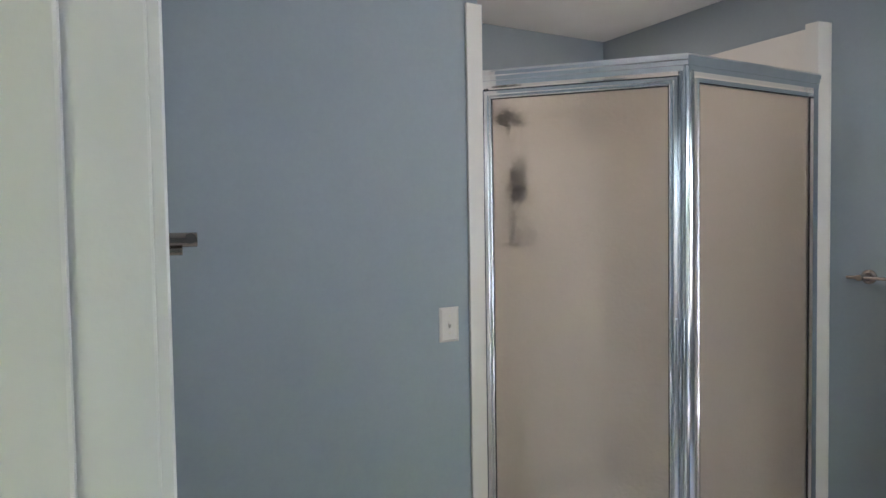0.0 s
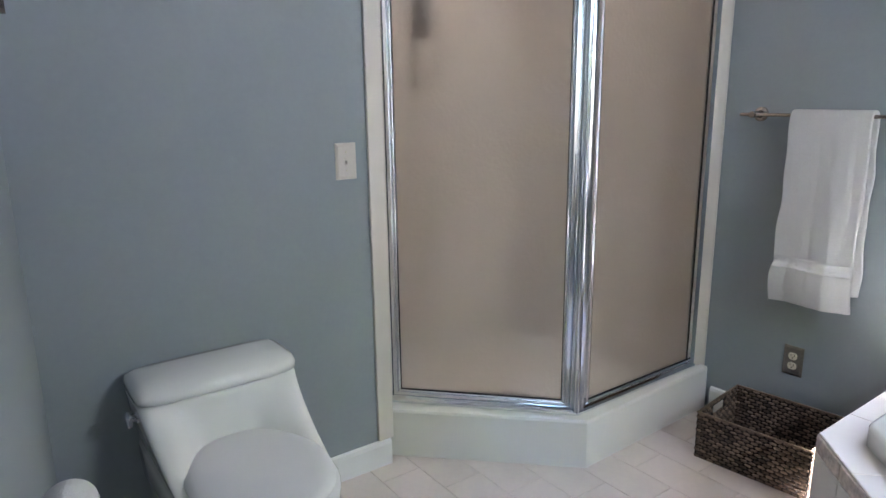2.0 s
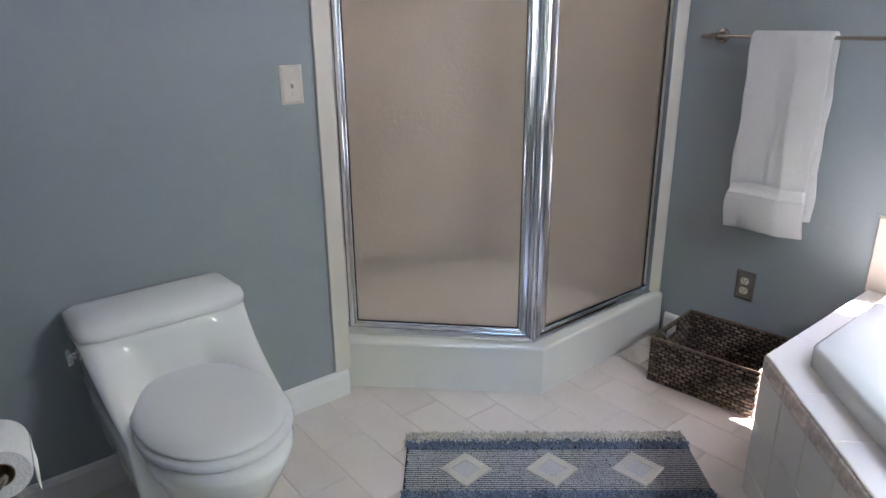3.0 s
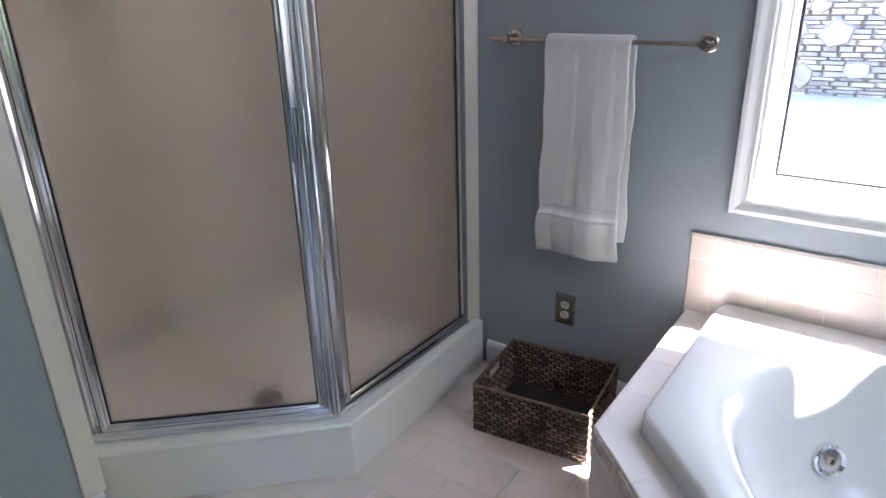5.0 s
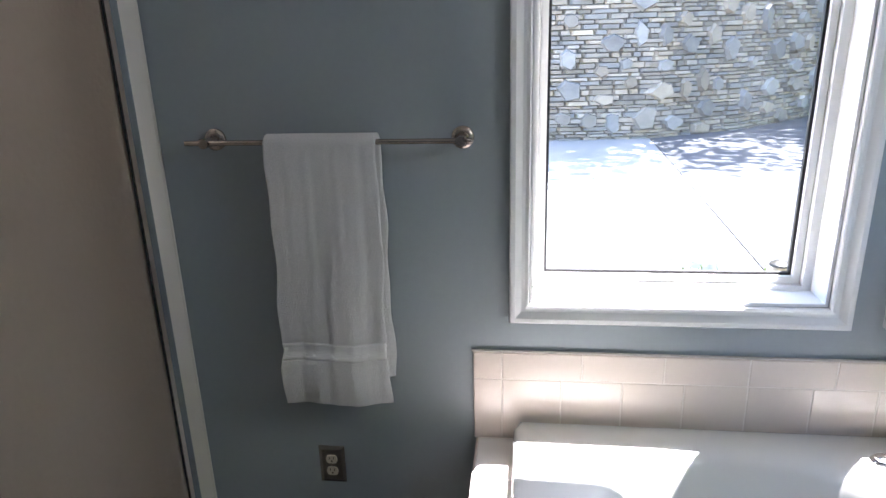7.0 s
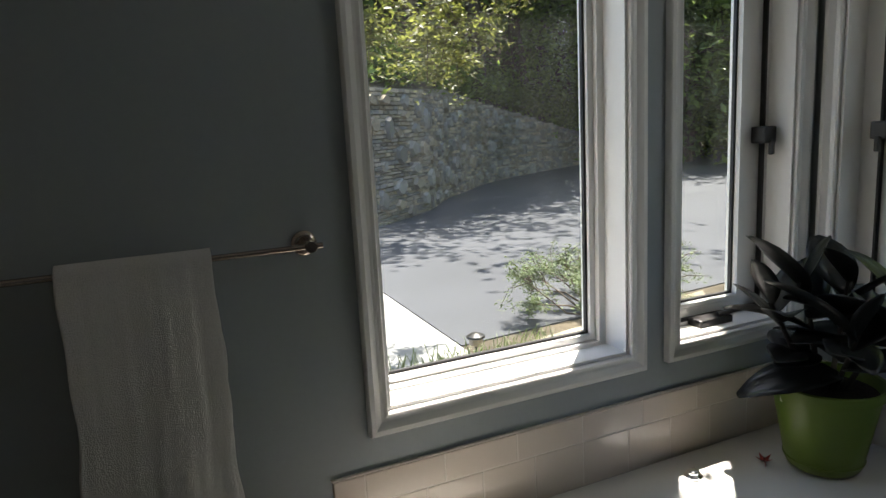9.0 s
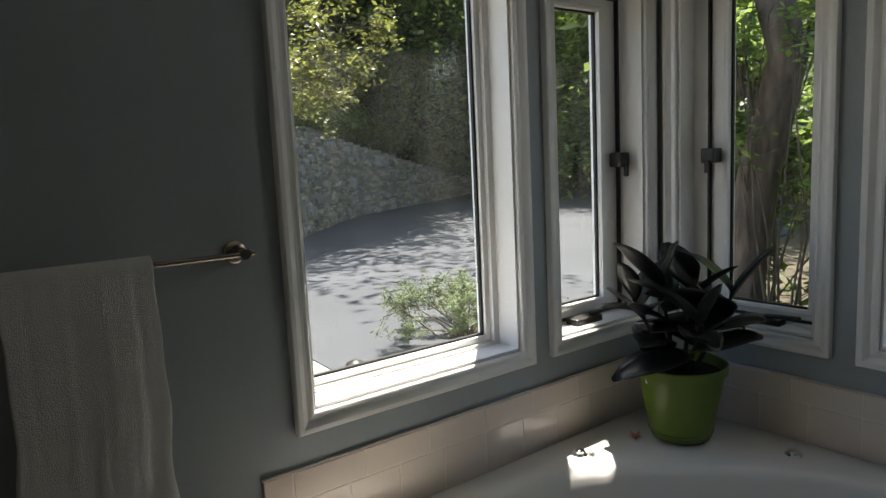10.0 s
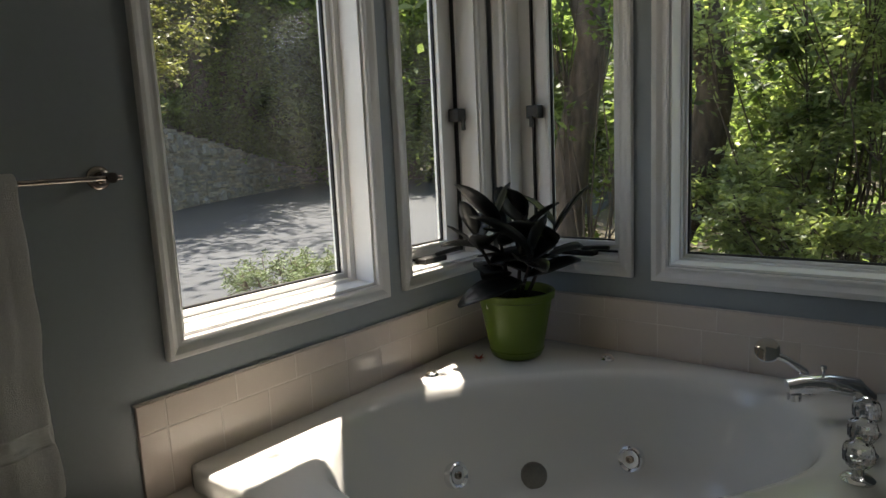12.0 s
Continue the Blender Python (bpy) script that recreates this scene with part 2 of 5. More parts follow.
# ---- builders ----
def finish(name, bm, mat, parent=None, label="", smooth=False, world_m=None):
    me = bpy.data.meshes.new(name)
    bmesh.ops.recalc_face_normals(bm, faces=bm.faces)
    bm.to_mesh(me)
    bm.free()
    if smooth:
        me.polygons.foreach_set("use_smooth", [True] * len(me.polygons))
        if smooth != "all":
            me.set_sharp_from_angle(angle=radians(38))
    for m in mat if isinstance(mat, (list, tuple)) else [mat]:
        me.materials.append(m)
    ob = new(name, me)
    if parent:
        ob.parent = parent
    if world_m is not None:
        ob.matrix_basis = world_m
    if label:
        tagged(ob, label)
    return ob


def part(name, bm, mat, parent, label="", smooth=False):
    return finish(name, bm, mat, parent, label, smooth)


def empty(name, label, category, at=(0, 0, 0), turn=0.0, group="", kind=""):
    ob = new(name)
    ob.matrix_basis = pose(*at, 0, 0, turn)
    ob.empty_display_size = 0.05
    return tagged(ob, label, category, group, kind)


def box(a, b, bevel=0.0, seg=2, bm=None):
    bm = bm or bmesh.new()
    vs = bmesh.ops.create_cube(bm, size=1)["verts"]
    for v in vs:
        v.co = [a[i] if v.co[i] < 0 else b[i] for i in range(3)]
    if bevel:
        es = list({e for v in vs for e in v.link_edges})
        bmesh.ops.bevel(bm, geom=es, offset=bevel, segments=seg, affect="EDGES", profile=0.6)
    return bm


def tube(pts, r, n=10, bm=None, caps=True):
    """A round bar along points; r is one radius or one for each point."""
    bm = bm or bmesh.new()
    pts = [Vector(p) for p in pts]
    rs = r if isinstance(r, (list, tuple)) else [r] * len(pts)
    rings, ref = [], None
    for i, p in enumerate(pts):
        d = (pts[min(i + 1, len(pts) - 1)] - pts[max(i - 1, 0)]).normalized()
        if ref is None:
            ref = d.orthogonal().normalized()
        ref = (ref - d * ref.dot(d)).normalized()
        s = d.cross(ref)
        rings.append([bm.verts.new(p + (ref * math.cos(a) + s * math.sin(a)) * rs[i]) for a in (2 * math.pi * k / n for k in range(n))])
    for a, b in zip(rings, rings[1:]):
        for k in range(n):
            bm.faces.new((a[k], a[(k + 1) % n], b[(k + 1) % n], b[k]))
    if caps:
        bm.faces.new(rings[0][::-1])
        bm.faces.new(rings[-1])
    return bm


def lathe(profile, n=32, axis="z", at=(0, 0, 0), bm=None):
    """A turned shape from (radius, height) pairs about an axis through at."""
    bm = bm or bmesh.new()
    at, rings = Vector(at), []
    for r, h in profile:
        ring = []
        for k in range(n):
            a = 2 * math.pi * k / n
            c, s = r * math.cos(a), r * math.sin(a)
            ring.append(bm.verts.new(at + Vector({"z": (c, s, h), "y": (c, h, s), "x": (h, c, s)}[axis])))
        rings.append(ring)
    for a, b in zip(rings, rings[1:]):
        for k in range(n):
            bm.faces.new((a[k], a[(k + 1) % n], b[(k + 1) % n], b[k]))
    bm.faces.new(rings[0])
    bm.faces.new(rings[-1])
    return bm


def loft(rings, bm=None, cap=True):
    bm = bm or bmesh.new()
    vr = [[bm.verts.new(p) for p in ring] for ring in rings]
    n = len(vr[0])
    for a, b in zip(vr, vr[1:]):
        for k in range(n):
            bm.faces.new((a[k], a[(k + 1) % n], b[(k + 1) % n], b[k]))
    if cap and cap != "end":
        bm.faces.new(vr[0])
    if cap:
        bm.faces.new(vr[-1])
    return bm


def prism(poly, z0, z1, bm=None, bevel=0.0):
    bm = bm or bmesh.new()
    lo, hi = [bm.verts.new((x, y, z0)) for x, y in poly], [bm.verts.new((x, y, z1)) for x, y in poly]
    n = len(poly)
    bm.faces.new(lo[::-1])
    top = bm.faces.new(hi)
    for k in range(n):
        bm.faces.new((lo[k], lo[(k + 1) % n], hi[(k + 1) % n], hi[k]))
    if bevel:
        bmesh.ops.bevel(bm, geom=list(top.edges), offset=bevel, segments=3, affect="EDGES")
    return bm


def ring_frame(x0, x1, z0, z1, profile, bm=None):
    """A mitred frame round an opening in the xz plane; profile: (outward, y) pairs, closed."""
    bm = bm or bmesh.new()
    rows = []
    for o, y in profile:
        rows.append([bm.verts.new(c) for c in ((x0 - o, y, z0 - o), (x1 + o, y, z0 - o), (x1 + o, y, z1 + o), (x0 - o, y, z1 + o))])
    m = len(rows)
    for i in range(m):
        a, b = rows[i], rows[(i + 1) % m]
        for k in range(4):
            bm.faces.new((a[k], a[(k + 1) % 4], b[(k + 1) % 4], b[k]))
    return bm


def leaf_cloud(name, mat, parent, centers, size, seed, flat=0.5, aspect=0.45, label=""):
    """Many small folded leaves, one at each centre."""
    rng = np.random.default_rng(seed)
    c = np.asarray(centers, float)
    n = len(c)
    d = rng.normal(size=(n, 3))
    d[:, 2] = d[:, 2] * flat - 0.25
    d /= np.linalg.norm(d, axis=1)[:, None]
    up = rng.normal(size=(n, 3)) * 0.6 + (0, 0, 1)
    s = np.cross(d, up)
    s /= np.linalg.norm(s, axis=1)[:, None] + 1e-9
    nn = np.cross(s, d)
    ln = size * rng.uniform(0.6, 1.3, (n, 1))
    w = ln * aspect
    v = np.stack([c - d * ln * 0.5, c + s * w * 0.5 + nn * w * 0.12, c + d * ln * 0.5, c - s * w * 0.5 + nn * w * 0.12], 1).reshape(-1, 3)
    me = bpy.data.meshes.new(name)
    me.vertices.add(4 * n)
    me.vertices.foreach_set("co", v.ravel())
    i0 = np.arange(n) * 4
    tri = np.stack([i0, i0 + 1, i0 + 2, i0, i0 + 2, i0 + 3], 1).reshape(-1)
    me.loops.add(6 * n)
    me.loops.foreach_set("vertex_index", tri)
    me.polygons.add(2 * n)
    me.polygons.foreach_set("loop_start", np.arange(2 * n) * 3)
    me.update(calc_edges=True)
    me.validate()
    me.materials.append(mat)
    ob = new(name, me)
    if parent:
        ob.parent = parent
    if label:
        tagged(ob, label)
    return ob


def setting(ob, label, category):
    return tagged(ob, label, category, kind="structure")


# ---- room plan ----
XW, XE, CEIL_Z = -0.387, 2.41, 2.475
XB, YS = -1.22, -1.35  # back and south faces of the shower recess
T = 0.17
DOOR_X0, DOOR_X1, DOOR_H, WALL_TURN = 1.125, 1.78, 2.05, math.atan2(-0.12, 1.34)


def south_y(x):
    return -2.415 + (x - XW) * math.tan(WALL_TURN)


# openings along each window wall: (from, to, sill, head)
OPEN_N = [(0.972, 1.688, 0.844, 2.03), (1.867, 2.325, 0.848, 2.03)]
OPEN_E = [(0.085, 0.567, 0.842, 2.03), (0.744, 1.46, 0.842, 2.03), (2.85, 4.05, 0.6, 2.1)]


def pierced_wall(name, x0, x1, y0, y1, z1, openings, mat, label, m=None, z0=0.0):
    """A thick wall in the xz plane with openings through it, as one mesh of solid blocks."""
    bm = bmesh.new()
    xs = x0
    for a, b, s, h in openings:
        box((xs, y0, z0), (a, y1, z1), bm=bm)
        box((a, y0, z0), (b, y1, s), bm=bm)
        box((a, y0, h), (b, y1, z1), bm=bm)
        xs = b
    box((xs, y0, z0), (x1, y1, z1), bm=bm)
    return setting(finish(name, bm, mat, world_m=m), label, "wall")


EAST = Matrix(((0, 1, 0, XE), (-1, 0, 0, 0), (0, 0, 1, 0), (0, 0, 0, 1)))
pierced_wall("wall_north", XB - 0.12, XE + T, 0.0, T, CEIL_Z, OPEN_N, PAINT, "blue-grey painted wall with white-cased windows")
pierced_wall("wall_east", 0.002, 4.6, 0.0, T, CEIL_Z, OPEN_E, PAINT, "blue-grey painted wall with white-cased windows", EAST)
setting(finish("wall_west", box((XW - 0.12, -2.7, 0), (XW, YS, CEIL_Z)), PAINT), "blue-grey painted wall behind the toilet", "wall")
setting(finish("wall_shower_back", box((XB - 0.12, YS - 0.12, 0), (XB, 0, CEIL_Z)), PAINT), "grey painted wall above the shower surround", "wall")
setting(finish("wall_shower_side", box((XB, YS - 0.12, 0), (XW - 0.12, YS, CEIL_Z)), PAINT), "painted side wall of the shower recess", "wall")
SOUTH = pose(XW, -2.415, 0, 0, 0, math.degrees(WALL_TURN))
L = 1 / math.cos(WALL_TURN)
bm = box((0, -0.125, 0), ((DOOR_X0 - XW) * L - 0.02, 0, CEIL_Z))
box(((DOOR_X1 - XW) * L + 0.02, -0.125, 0), ((XE - XW) * L, 0, CEIL_Z), bm=bm)
box(((DOOR_X0 - XW) * L - 0.02, -0.125, DOOR_H + 0.02), ((DOOR_X1 - XW) * L + 0.02, 0, CEIL_Z), bm=bm)
setting(finish("wall_south", bm, PAINT, world_m=SOUTH), "blue-grey painted wall with the doorway", "wall")
# unseen partition, added to keep east window light off the door jamb
setting(finish("wall_partition", box((1.80, south_y(1.80), 0), (1.92, -1.72, CEIL_Z)), PAINT), "plain painted partition beside the doorway, added unseen to block window light", "wall")
# plain passage behind the doorway
setting(finish("wall_passage", box((0.3, -4.72, 0), (XE, -4.6, CEIL_Z)), PAINT), "plain painted passage wall", "wall")
setting(finish("wall_passage_side", box((0.18, -4.72, 0), (0.3, -2.7, CEIL_Z)), PAINT), "plain painted passage wall", "wall")
setting(finish("ceiling", box((XB - 0.12, -4.72, CEIL_Z), (XE + T, T, CEIL_Z + 0.12)), CEIL), "flat white painted ceiling", "ceiling")
# north edge trims the sun patches; deep east overhang added to block sun
setting(finish("roof_eave", box((XB - 1.0, -5.4, CEIL_Z + 0.12), (XE + T + 0.85, T + 0.20, CEIL_Z + 0.30)), WHITE), "white boarded roof eave, unseen, its east overhang deepened to block sun", "roof")
floor = setting(finish("floor", box((XB - 0.12, -4.72, -0.12), (XE + T, T, -0.0012)), GROUT), "cream ceramic tile floor in running bond", "floor")

# baseboards
BASE = [(0, 0), (0.012, 0), (0.012, 0.085), (0.008, 0.098), (0, 0.104)]


def baseboard(a, b, normal):
    rings = [[Vector((e[0], e[1], 0)) + Vector((normal[0] * o, normal[1] * o, z)) for o, z in BASE] for e in (a, b)]
    return setting(finish("baseboard", loft(rings), WHITE), "white painted wooden baseboard", "baseboard")


baseboard((XW, -2.41), (XW, -1.346), (1, 0))
baseboard((0.087, 0), (0.85, 0), (0, -1))
sn = (-math.sin(WALL_TURN), math.cos(WALL_TURN))
baseboard((XW + 0.013, south_y(XW + 0.013)), (1.065, south_y(1.065)), sn)

# doorway lining and casing
door = setting(new("door_1"), "white painted door lining with moulded casing", "doorway")
door.matrix_basis = SOUTH
j0, j1 = (DOOR_X0 - XW) * L, (DOOR_X1 - XW) * L
for a, b in ((j0 - 0.02, j0), (j1, j1 + 0.02)):
    part("jamb", box((a, -0.127, 0), (b, 0.002, DOOR_H), 0.002), WHITE, door)
part("head_jamb", box((j0 - 0.02, -0.127, DOOR_H), (j1 + 0.02, 0.002, DOOR_H + 0.02)), WHITE, door)
for a, b in ((j0, j0 + 0.011), (j1 - 0.011, j1)):
    part("door_stop", box((a, -0.085, 0), (b, -0.045, DOOR_H), 0.003), WHITE, door)
CASING = [(-0.001, 0.0), (-0.001, 0.009), (0.006, 0.011), (0.014, 0.008), (0.03, 0.009), (0.046, 0.012), (0.056, 0.012), (0.058, 0.0)]
for side in (1, -1):
    base = j0 - 0.004 if side == 1 else j1 + 0.004
    rings = [[Vector((base - side * o, y, z)) for o, y in CASING] for z in (0, DOOR_H + 0.004)]
    part("casing", loft(rings), WHITE, door)
rings = [[Vector((x, y, DOOR_H + 0.004 + o)) for o, y in CASING] for x in (j0 - 0.06, j1 + 0.06)]
part("head_casing", loft(rings), WHITE, door)


# windows
def window(name, m, a, b, s, h, cw, ring, sash, casement, label):
    """Casing, stepped frame, sash, gasket and glass of one window in the xz plane, y outwards."""
    w = setting(new(name), label, "window")
    w.matrix_basis = m
    prof = [(0.0, 0.0), (0.0, -0.013), (0.004, -0.016), (0.012, -0.013), (0.02, -0.013), (0.03, -0.02), (0.036, -0.024), (cw - 0.003, -0.024), (cw, -0.02), (cw, 0.0)]
    part("casing", ring_frame(a, b, s, h, prof), WHITE, w)
    part("window_lining", ring_frame(a + 0.002, b - 0.002, s + 0.002, h - 0.002, [(0.0, -0.002), (0.0, 0.165), (-0.008, 0.165), (-0.008, -0.002)]), WHITE, w)
    i = [a + 0.01 + ring[0], b - 0.01 - ring[1], s + 0.01 + ring[2], h - 0.01 - ring[3]]
    bm = bmesh.new()
    box((a + 0.01, 0.085, s + 0.01), (i[0], 0.15, h - 0.01), bm=bm)
    box((i[1], 0.085, s + 0.01), (b - 0.01, 0.15, h - 0.01), bm=bm)
    box((i[0], 0.085, s + 0.01), (i[1], 0.15, i[2]), bm=bm)
    box((i[0], 0.085, i[3]), (i[1], 0.15, h - 0.01), bm=bm)
    part("window_frame", bm, WHITE, w)
    sl_, sr_, sb_, st_ = sash
    bm = bmesh.new()
    g = (i[0] + sl_, i[1] - sr_, i[2] + sb_, i[3] - st_)
    box((i[0] + 0.002, 0.1, i[2] + 0.002), (g[0], 0.14, i[3] - 0.002), bm=bm)
    box((g[1], 0.1, i[2] + 0.002), (i[1] - 0.002, 0.14, i[3] - 0.002), bm=bm)
    box((g[0], 0.1, i[2] + 0.002), (g[1], 0.14, g[2]), bm=bm)
    box((g[0], 0.1, g[3]), (g[1], 0.14, i[3] - 0.002), bm=bm)
    part("sash", bm, WHITE, w)
    if casement:
        part("glazing_bead", ring_frame(g[0] - 0.001, g[1] + 0.001, g[2] - 0.001, g[3] + 0.001, [(0.0, 0.101), (0.0, 0.094), (0.012, 0.094), (0.018, 0.101)]), WHITE, w)
    part("gasket", ring_frame(g[0] + 0.007, g[1] - 0.007, g[2] + 0.007, g[3] - 0.007, [(0.0, 0.112), (0.0075, 0.112), (0.0075, 0.124), (0.0, 0.124)]), BLACK, w, "black rubber glazing gasket")
    if casement:
        part("weather_strip", ring_frame(i[0] + 0.006, i[1] - 0.006, i[2] + 0.006, i[3] - 0.006, [(0.0, 0.084), (0.0075, 0.084), (0.0075, 0.0995), (0.0, 0.0995)]), BLACK, w, "black weather strip round the sash")
    pane = part("pane", box((g[0] + 0.004, 0.116, g[2] + 0.004), (g[1] - 0.004, 0.12, g[3] - 0.004)), GLASS, w, "clear window glass")
    pane.visible_shadow = False
    if casement:
        lx = i[1] - 0.02 if casement > 0 else i[0] + 0.02
        bm = box((lx - 0.026, 0.045, 1.395), (lx + 0.026, 0.098, 1.447), 0.006)
        box((lx - 0.006, 0.035, 1.36), (lx + 0.008, 0.05, 1.405), 0.004, bm=bm)
        part("sash_lock", bm, BRONZE, w, "dark bronze sash lock")
        cx = (i[0] + i[1]) / 2 - 0.03 * casement
        bm = box((cx - 0.075, 0.03, s + 0.003), (cx + 0.06, 0.085, s + 0.032), 0.008)
        tube([(cx + 0.01, 0.045, s + 0.036), (cx + 0.06, 0.03, s + 0.045), (cx + 0.13, 0.025, s + 0.048)], [0.009, 0.007, 0.008], bm=bm)
        part("crank_operator", bm, BRONZE, w, "dark bronze folding crank operator")
    return w


I4 = Matrix.Identity(4)
window("window_1", I4, *OPEN_N[0], 0.05, (0.008, 0.022, 0.012, 0.03), (0.02, 0.02, 0.02, 0.02), 0, "large white-cased fixed window with bright sill")
window("window_2", I4, *OPEN_N[1], 0.05, (0.012, 0.015, 0.012, 0.03), (0.05, 0.095, 0.05, 0.05), 1, "narrow white-cased casement window with dark hardware")
window("window_3", EAST, *OPEN_E[0], 0.05, (0.055, 0.012, 0.012, 0.03), (0.07, 0.045, 0.04, 0.04), -1, "narrow white-cased casement window with dark hardware")
# unseen window, added as an opening for the passage fill lamp
window("window_5", EAST, *OPEN_E[2], 0.055, (0.022, 0.022, 0.012, 0.03), (0.016, 0.016, 0.016, 0.016), 0, "large white-cased window in the passage")
window("window_4", EAST, *OPEN_E[1], 0.055, (0.008, 0.022, 0.008, 0.03), (0.012, 0.016, 0.012, 0.016), 0, "large white-cased fixed window facing the shrubs")

# ---- shower ----
OUT = [(-0.441, -1.336), (0.09, -0.797), (0.07, -0.013)]
# surround panels stop at 2.24 m
sur = setting(new("shower_surround"), "cream acrylic shower surround panels", "shower wall")
part("panel", box((XB + 0.002, -0.012, 0.10), (0.048, -0.001, 2.242), 0.003), CREAM, sur)
part("panel", box((XB + 0.001, YS + 0.012, 0.10), (XB + 0.012, -0.013, 2.242), 0.003), CREAM, sur)
part("panel", box((XB + 0.013, YS + 0.001, 0.10), (XW - 0.001, YS + 0.012, 2.242), 0.003), CREAM, sur)
part("edge_strip", box((XW - 0.002, YS - 0.05, 0.106), (XW + 0.012, YS + 0.013, 2.242), 0.004), CREAM, sur, "cream edge strip of the surround")

part("flange", prism([(-0.40, -1.338), (-0.508, -1.285), (-0.60, -1.29), (-0.60, -1.338)], 0.196, 2.242), CREAM, sur, "cream flange beside the door jamb")
part("flange", prism([(0.047, -0.013), (0.038, -0.072), (-0.012, -0.076), (-0.012, -0.013)], 0.196, 2.242), CREAM, sur, "cream flange beside the side panel")

pan = setting(new("shower_base"), "cream acrylic shower base with raised curb", "shower base")
bm = prism([(XB + 0.014, YS + 0.014), (-0.57, YS + 0.014), (-0.55, -1.25), (-0.034, -0.768), (-0.034, -0.013), (XB + 0.014, -0.013)], 0.0, 0.075)
part("pan", bm, CURB, pan)
IN = [(-0.545, -1.255), (-0.03, -0.772), (-0.03, -0.014)]
rings = []
for o, i in zip(OUT, IN):
    o, i = Vector(o), Vector(i)
    lip = o + (i - o) * 0.04
    rings.append([(o.x, o.y, 0.0), (o.x, o.y, 0.181), (lip.x, lip.y, 0.19), (i.x, i.y, 0.196), (i.x, i.y, 0.07), (i.x, i.y, 0.0)])
part("curb", loft(rings), CURB, pan)
part("drain", lathe([(0.055, 0.0755), (0.055, 0.079), (0.045, 0.081), (0.043, 0.079), (0.012, 0.079), (0.01, 0.081)], 28, at=(-0.37, -0.75, 0)), BRONZE, pan, "round metal shower drain")

enc = empty("shower_enclosure", "framed shower enclosure with obscure glass door and polished frame", "shower enclosure", (0, 0, 0))


def extrude_along(p, q, prof, z0, z1, name, label="", mat=CHROME, own=None):
    """An upright section: prof in (along, across) from p towards q."""
    p, q = Vector(p), Vector(q)
    d = (q - p).normalized()
    n = Vector((d.y, -d.x))
    rings = [[(p.x + d.x * u + n.x * v, p.y + d.y * u + n.y * v, z) for u, v in prof] for z in (z0, z1)]
    return part(name, loft(rings), mat, own or enc, label)


def rail(p, q, prof, name, label="", mat=CHROME, own=None):
    """A level section: prof in (across, height) run from p to q."""
    p, q = Vector(p), Vector(q)
    d = (q - p).normalized()
    n = Vector((d.y, -d.x))
    rings = [[(e.x + n.x * v, e.y + n.y * v, z) for v, z in prof] for e in (p, q)]
    return part(name, loft(rings), mat, own or enc, label)


A, B, C = Vector((-0.477, -1.262)), Vector((0.022, -0.794)), Vector((0.022, -0.076))
D = (B - A).normalized()
ZB, ZT = 0.197, 2.028
HEAD = [(-0.022, ZT - 0.045), (0.022, ZT - 0.045), (0.022, ZT - 0.028), (0.026, ZT - 0.026), (0.026, ZT - 0.012), (0.03, ZT - 0.008), (0.03, ZT + 0.004), (0.024, ZT + 0.012), (-0.022, ZT + 0.012)]
SILL = [(-0.02, ZB), (0.026, ZB), (0.028, ZB + 0.01), (0.02, ZB + 0.016), (0.018, ZB + 0.026), (-0.018, ZB + 0.03)]
rail(A - D * 0.06, B + D * 0.012, HEAD, "header")
rail(B + Vector((0, -0.012)), C, HEAD, "header")
rail(A - D * 0.04, B + D * 0.008, SILL, "sill_track")
rail(B + Vector((0, -0.008)), C, SILL, "sill_track")
FLUTE = [(0, -0.02), (0.03, -0.02), (0.03, 0.012), (0.024, 0.02), (0.02, 0.014), (0.016, 0.021), (0.01, 0.014), (0.006, 0.021), (0, 0.018)]
extrude_along(A - D * 0.045, B, FLUTE, ZB + 0.002, ZT - 0.04, "wall_jamb")
extrude_along(C, C + Vector((0, -1)), FLUTE, ZB + 0.002, ZT - 0.04, "wall_jamb")
POST = [(-0.018, -0.022), (0.012, -0.022), (0.012, 0.016), (0.006, 0.024), (0.0, 0.018), (-0.006, 0.025), (-0.012, 0.018), (-0.018, 0.022)]
extrude_along(B + D * 0.002, B + D, POST, ZB + 0.002, ZT - 0.04, "corner_post", "fluted polished corner post")
extrude_along(B + Vector((0, 0.015)), C, POST, ZB + 0.002, ZT - 0.04, "corner_post")
tube([(B.x + 0.016, B.y - 0.008, ZB + 0.01), (B.x + 0.016, B.y - 0.008, ZT - 0.03)], 0.011, 14, bm=(bm := bmesh.new()))
part("corner_bead", bm, CHROME, enc, "bright rounded corner bead", True)

# hinged door between the jamb and the post
d0, d1, zb, zt = A - D * 0.008, B - D * 0.017, ZB + 0.016, ZT - 0.056
dm = Matrix(((D.x, D.y, 0, d0.x), (D.y, -D.x, 0, d0.y), (0, 0, 1, 0), (0, 0, 0, 1)))
dl = (d1 - d0).length
leaf = part("shower_door", ring_frame(0.032, dl - 0.032, zb + 0.032, zt - 0.032, [(0.0, -0.012), (0.0, 0.008), (0.004, 0.012), (0.01, 0.008), (0.016, 0.014), (0.026, 0.014), (0.032, 0.008), (0.032, -0.012)]), CHROME, enc, "polished metal shower door frame")
leaf.matrix_basis = dm
part("gasket", ring_frame(0.035, dl - 0.035, zb + 0.035, zt - 0.035, [(0.0, 0.006), (0.0035, 0.006), (0.0035, -0.004), (0.0, -0.004)]), BLACK, leaf, "black door glazing gasket")
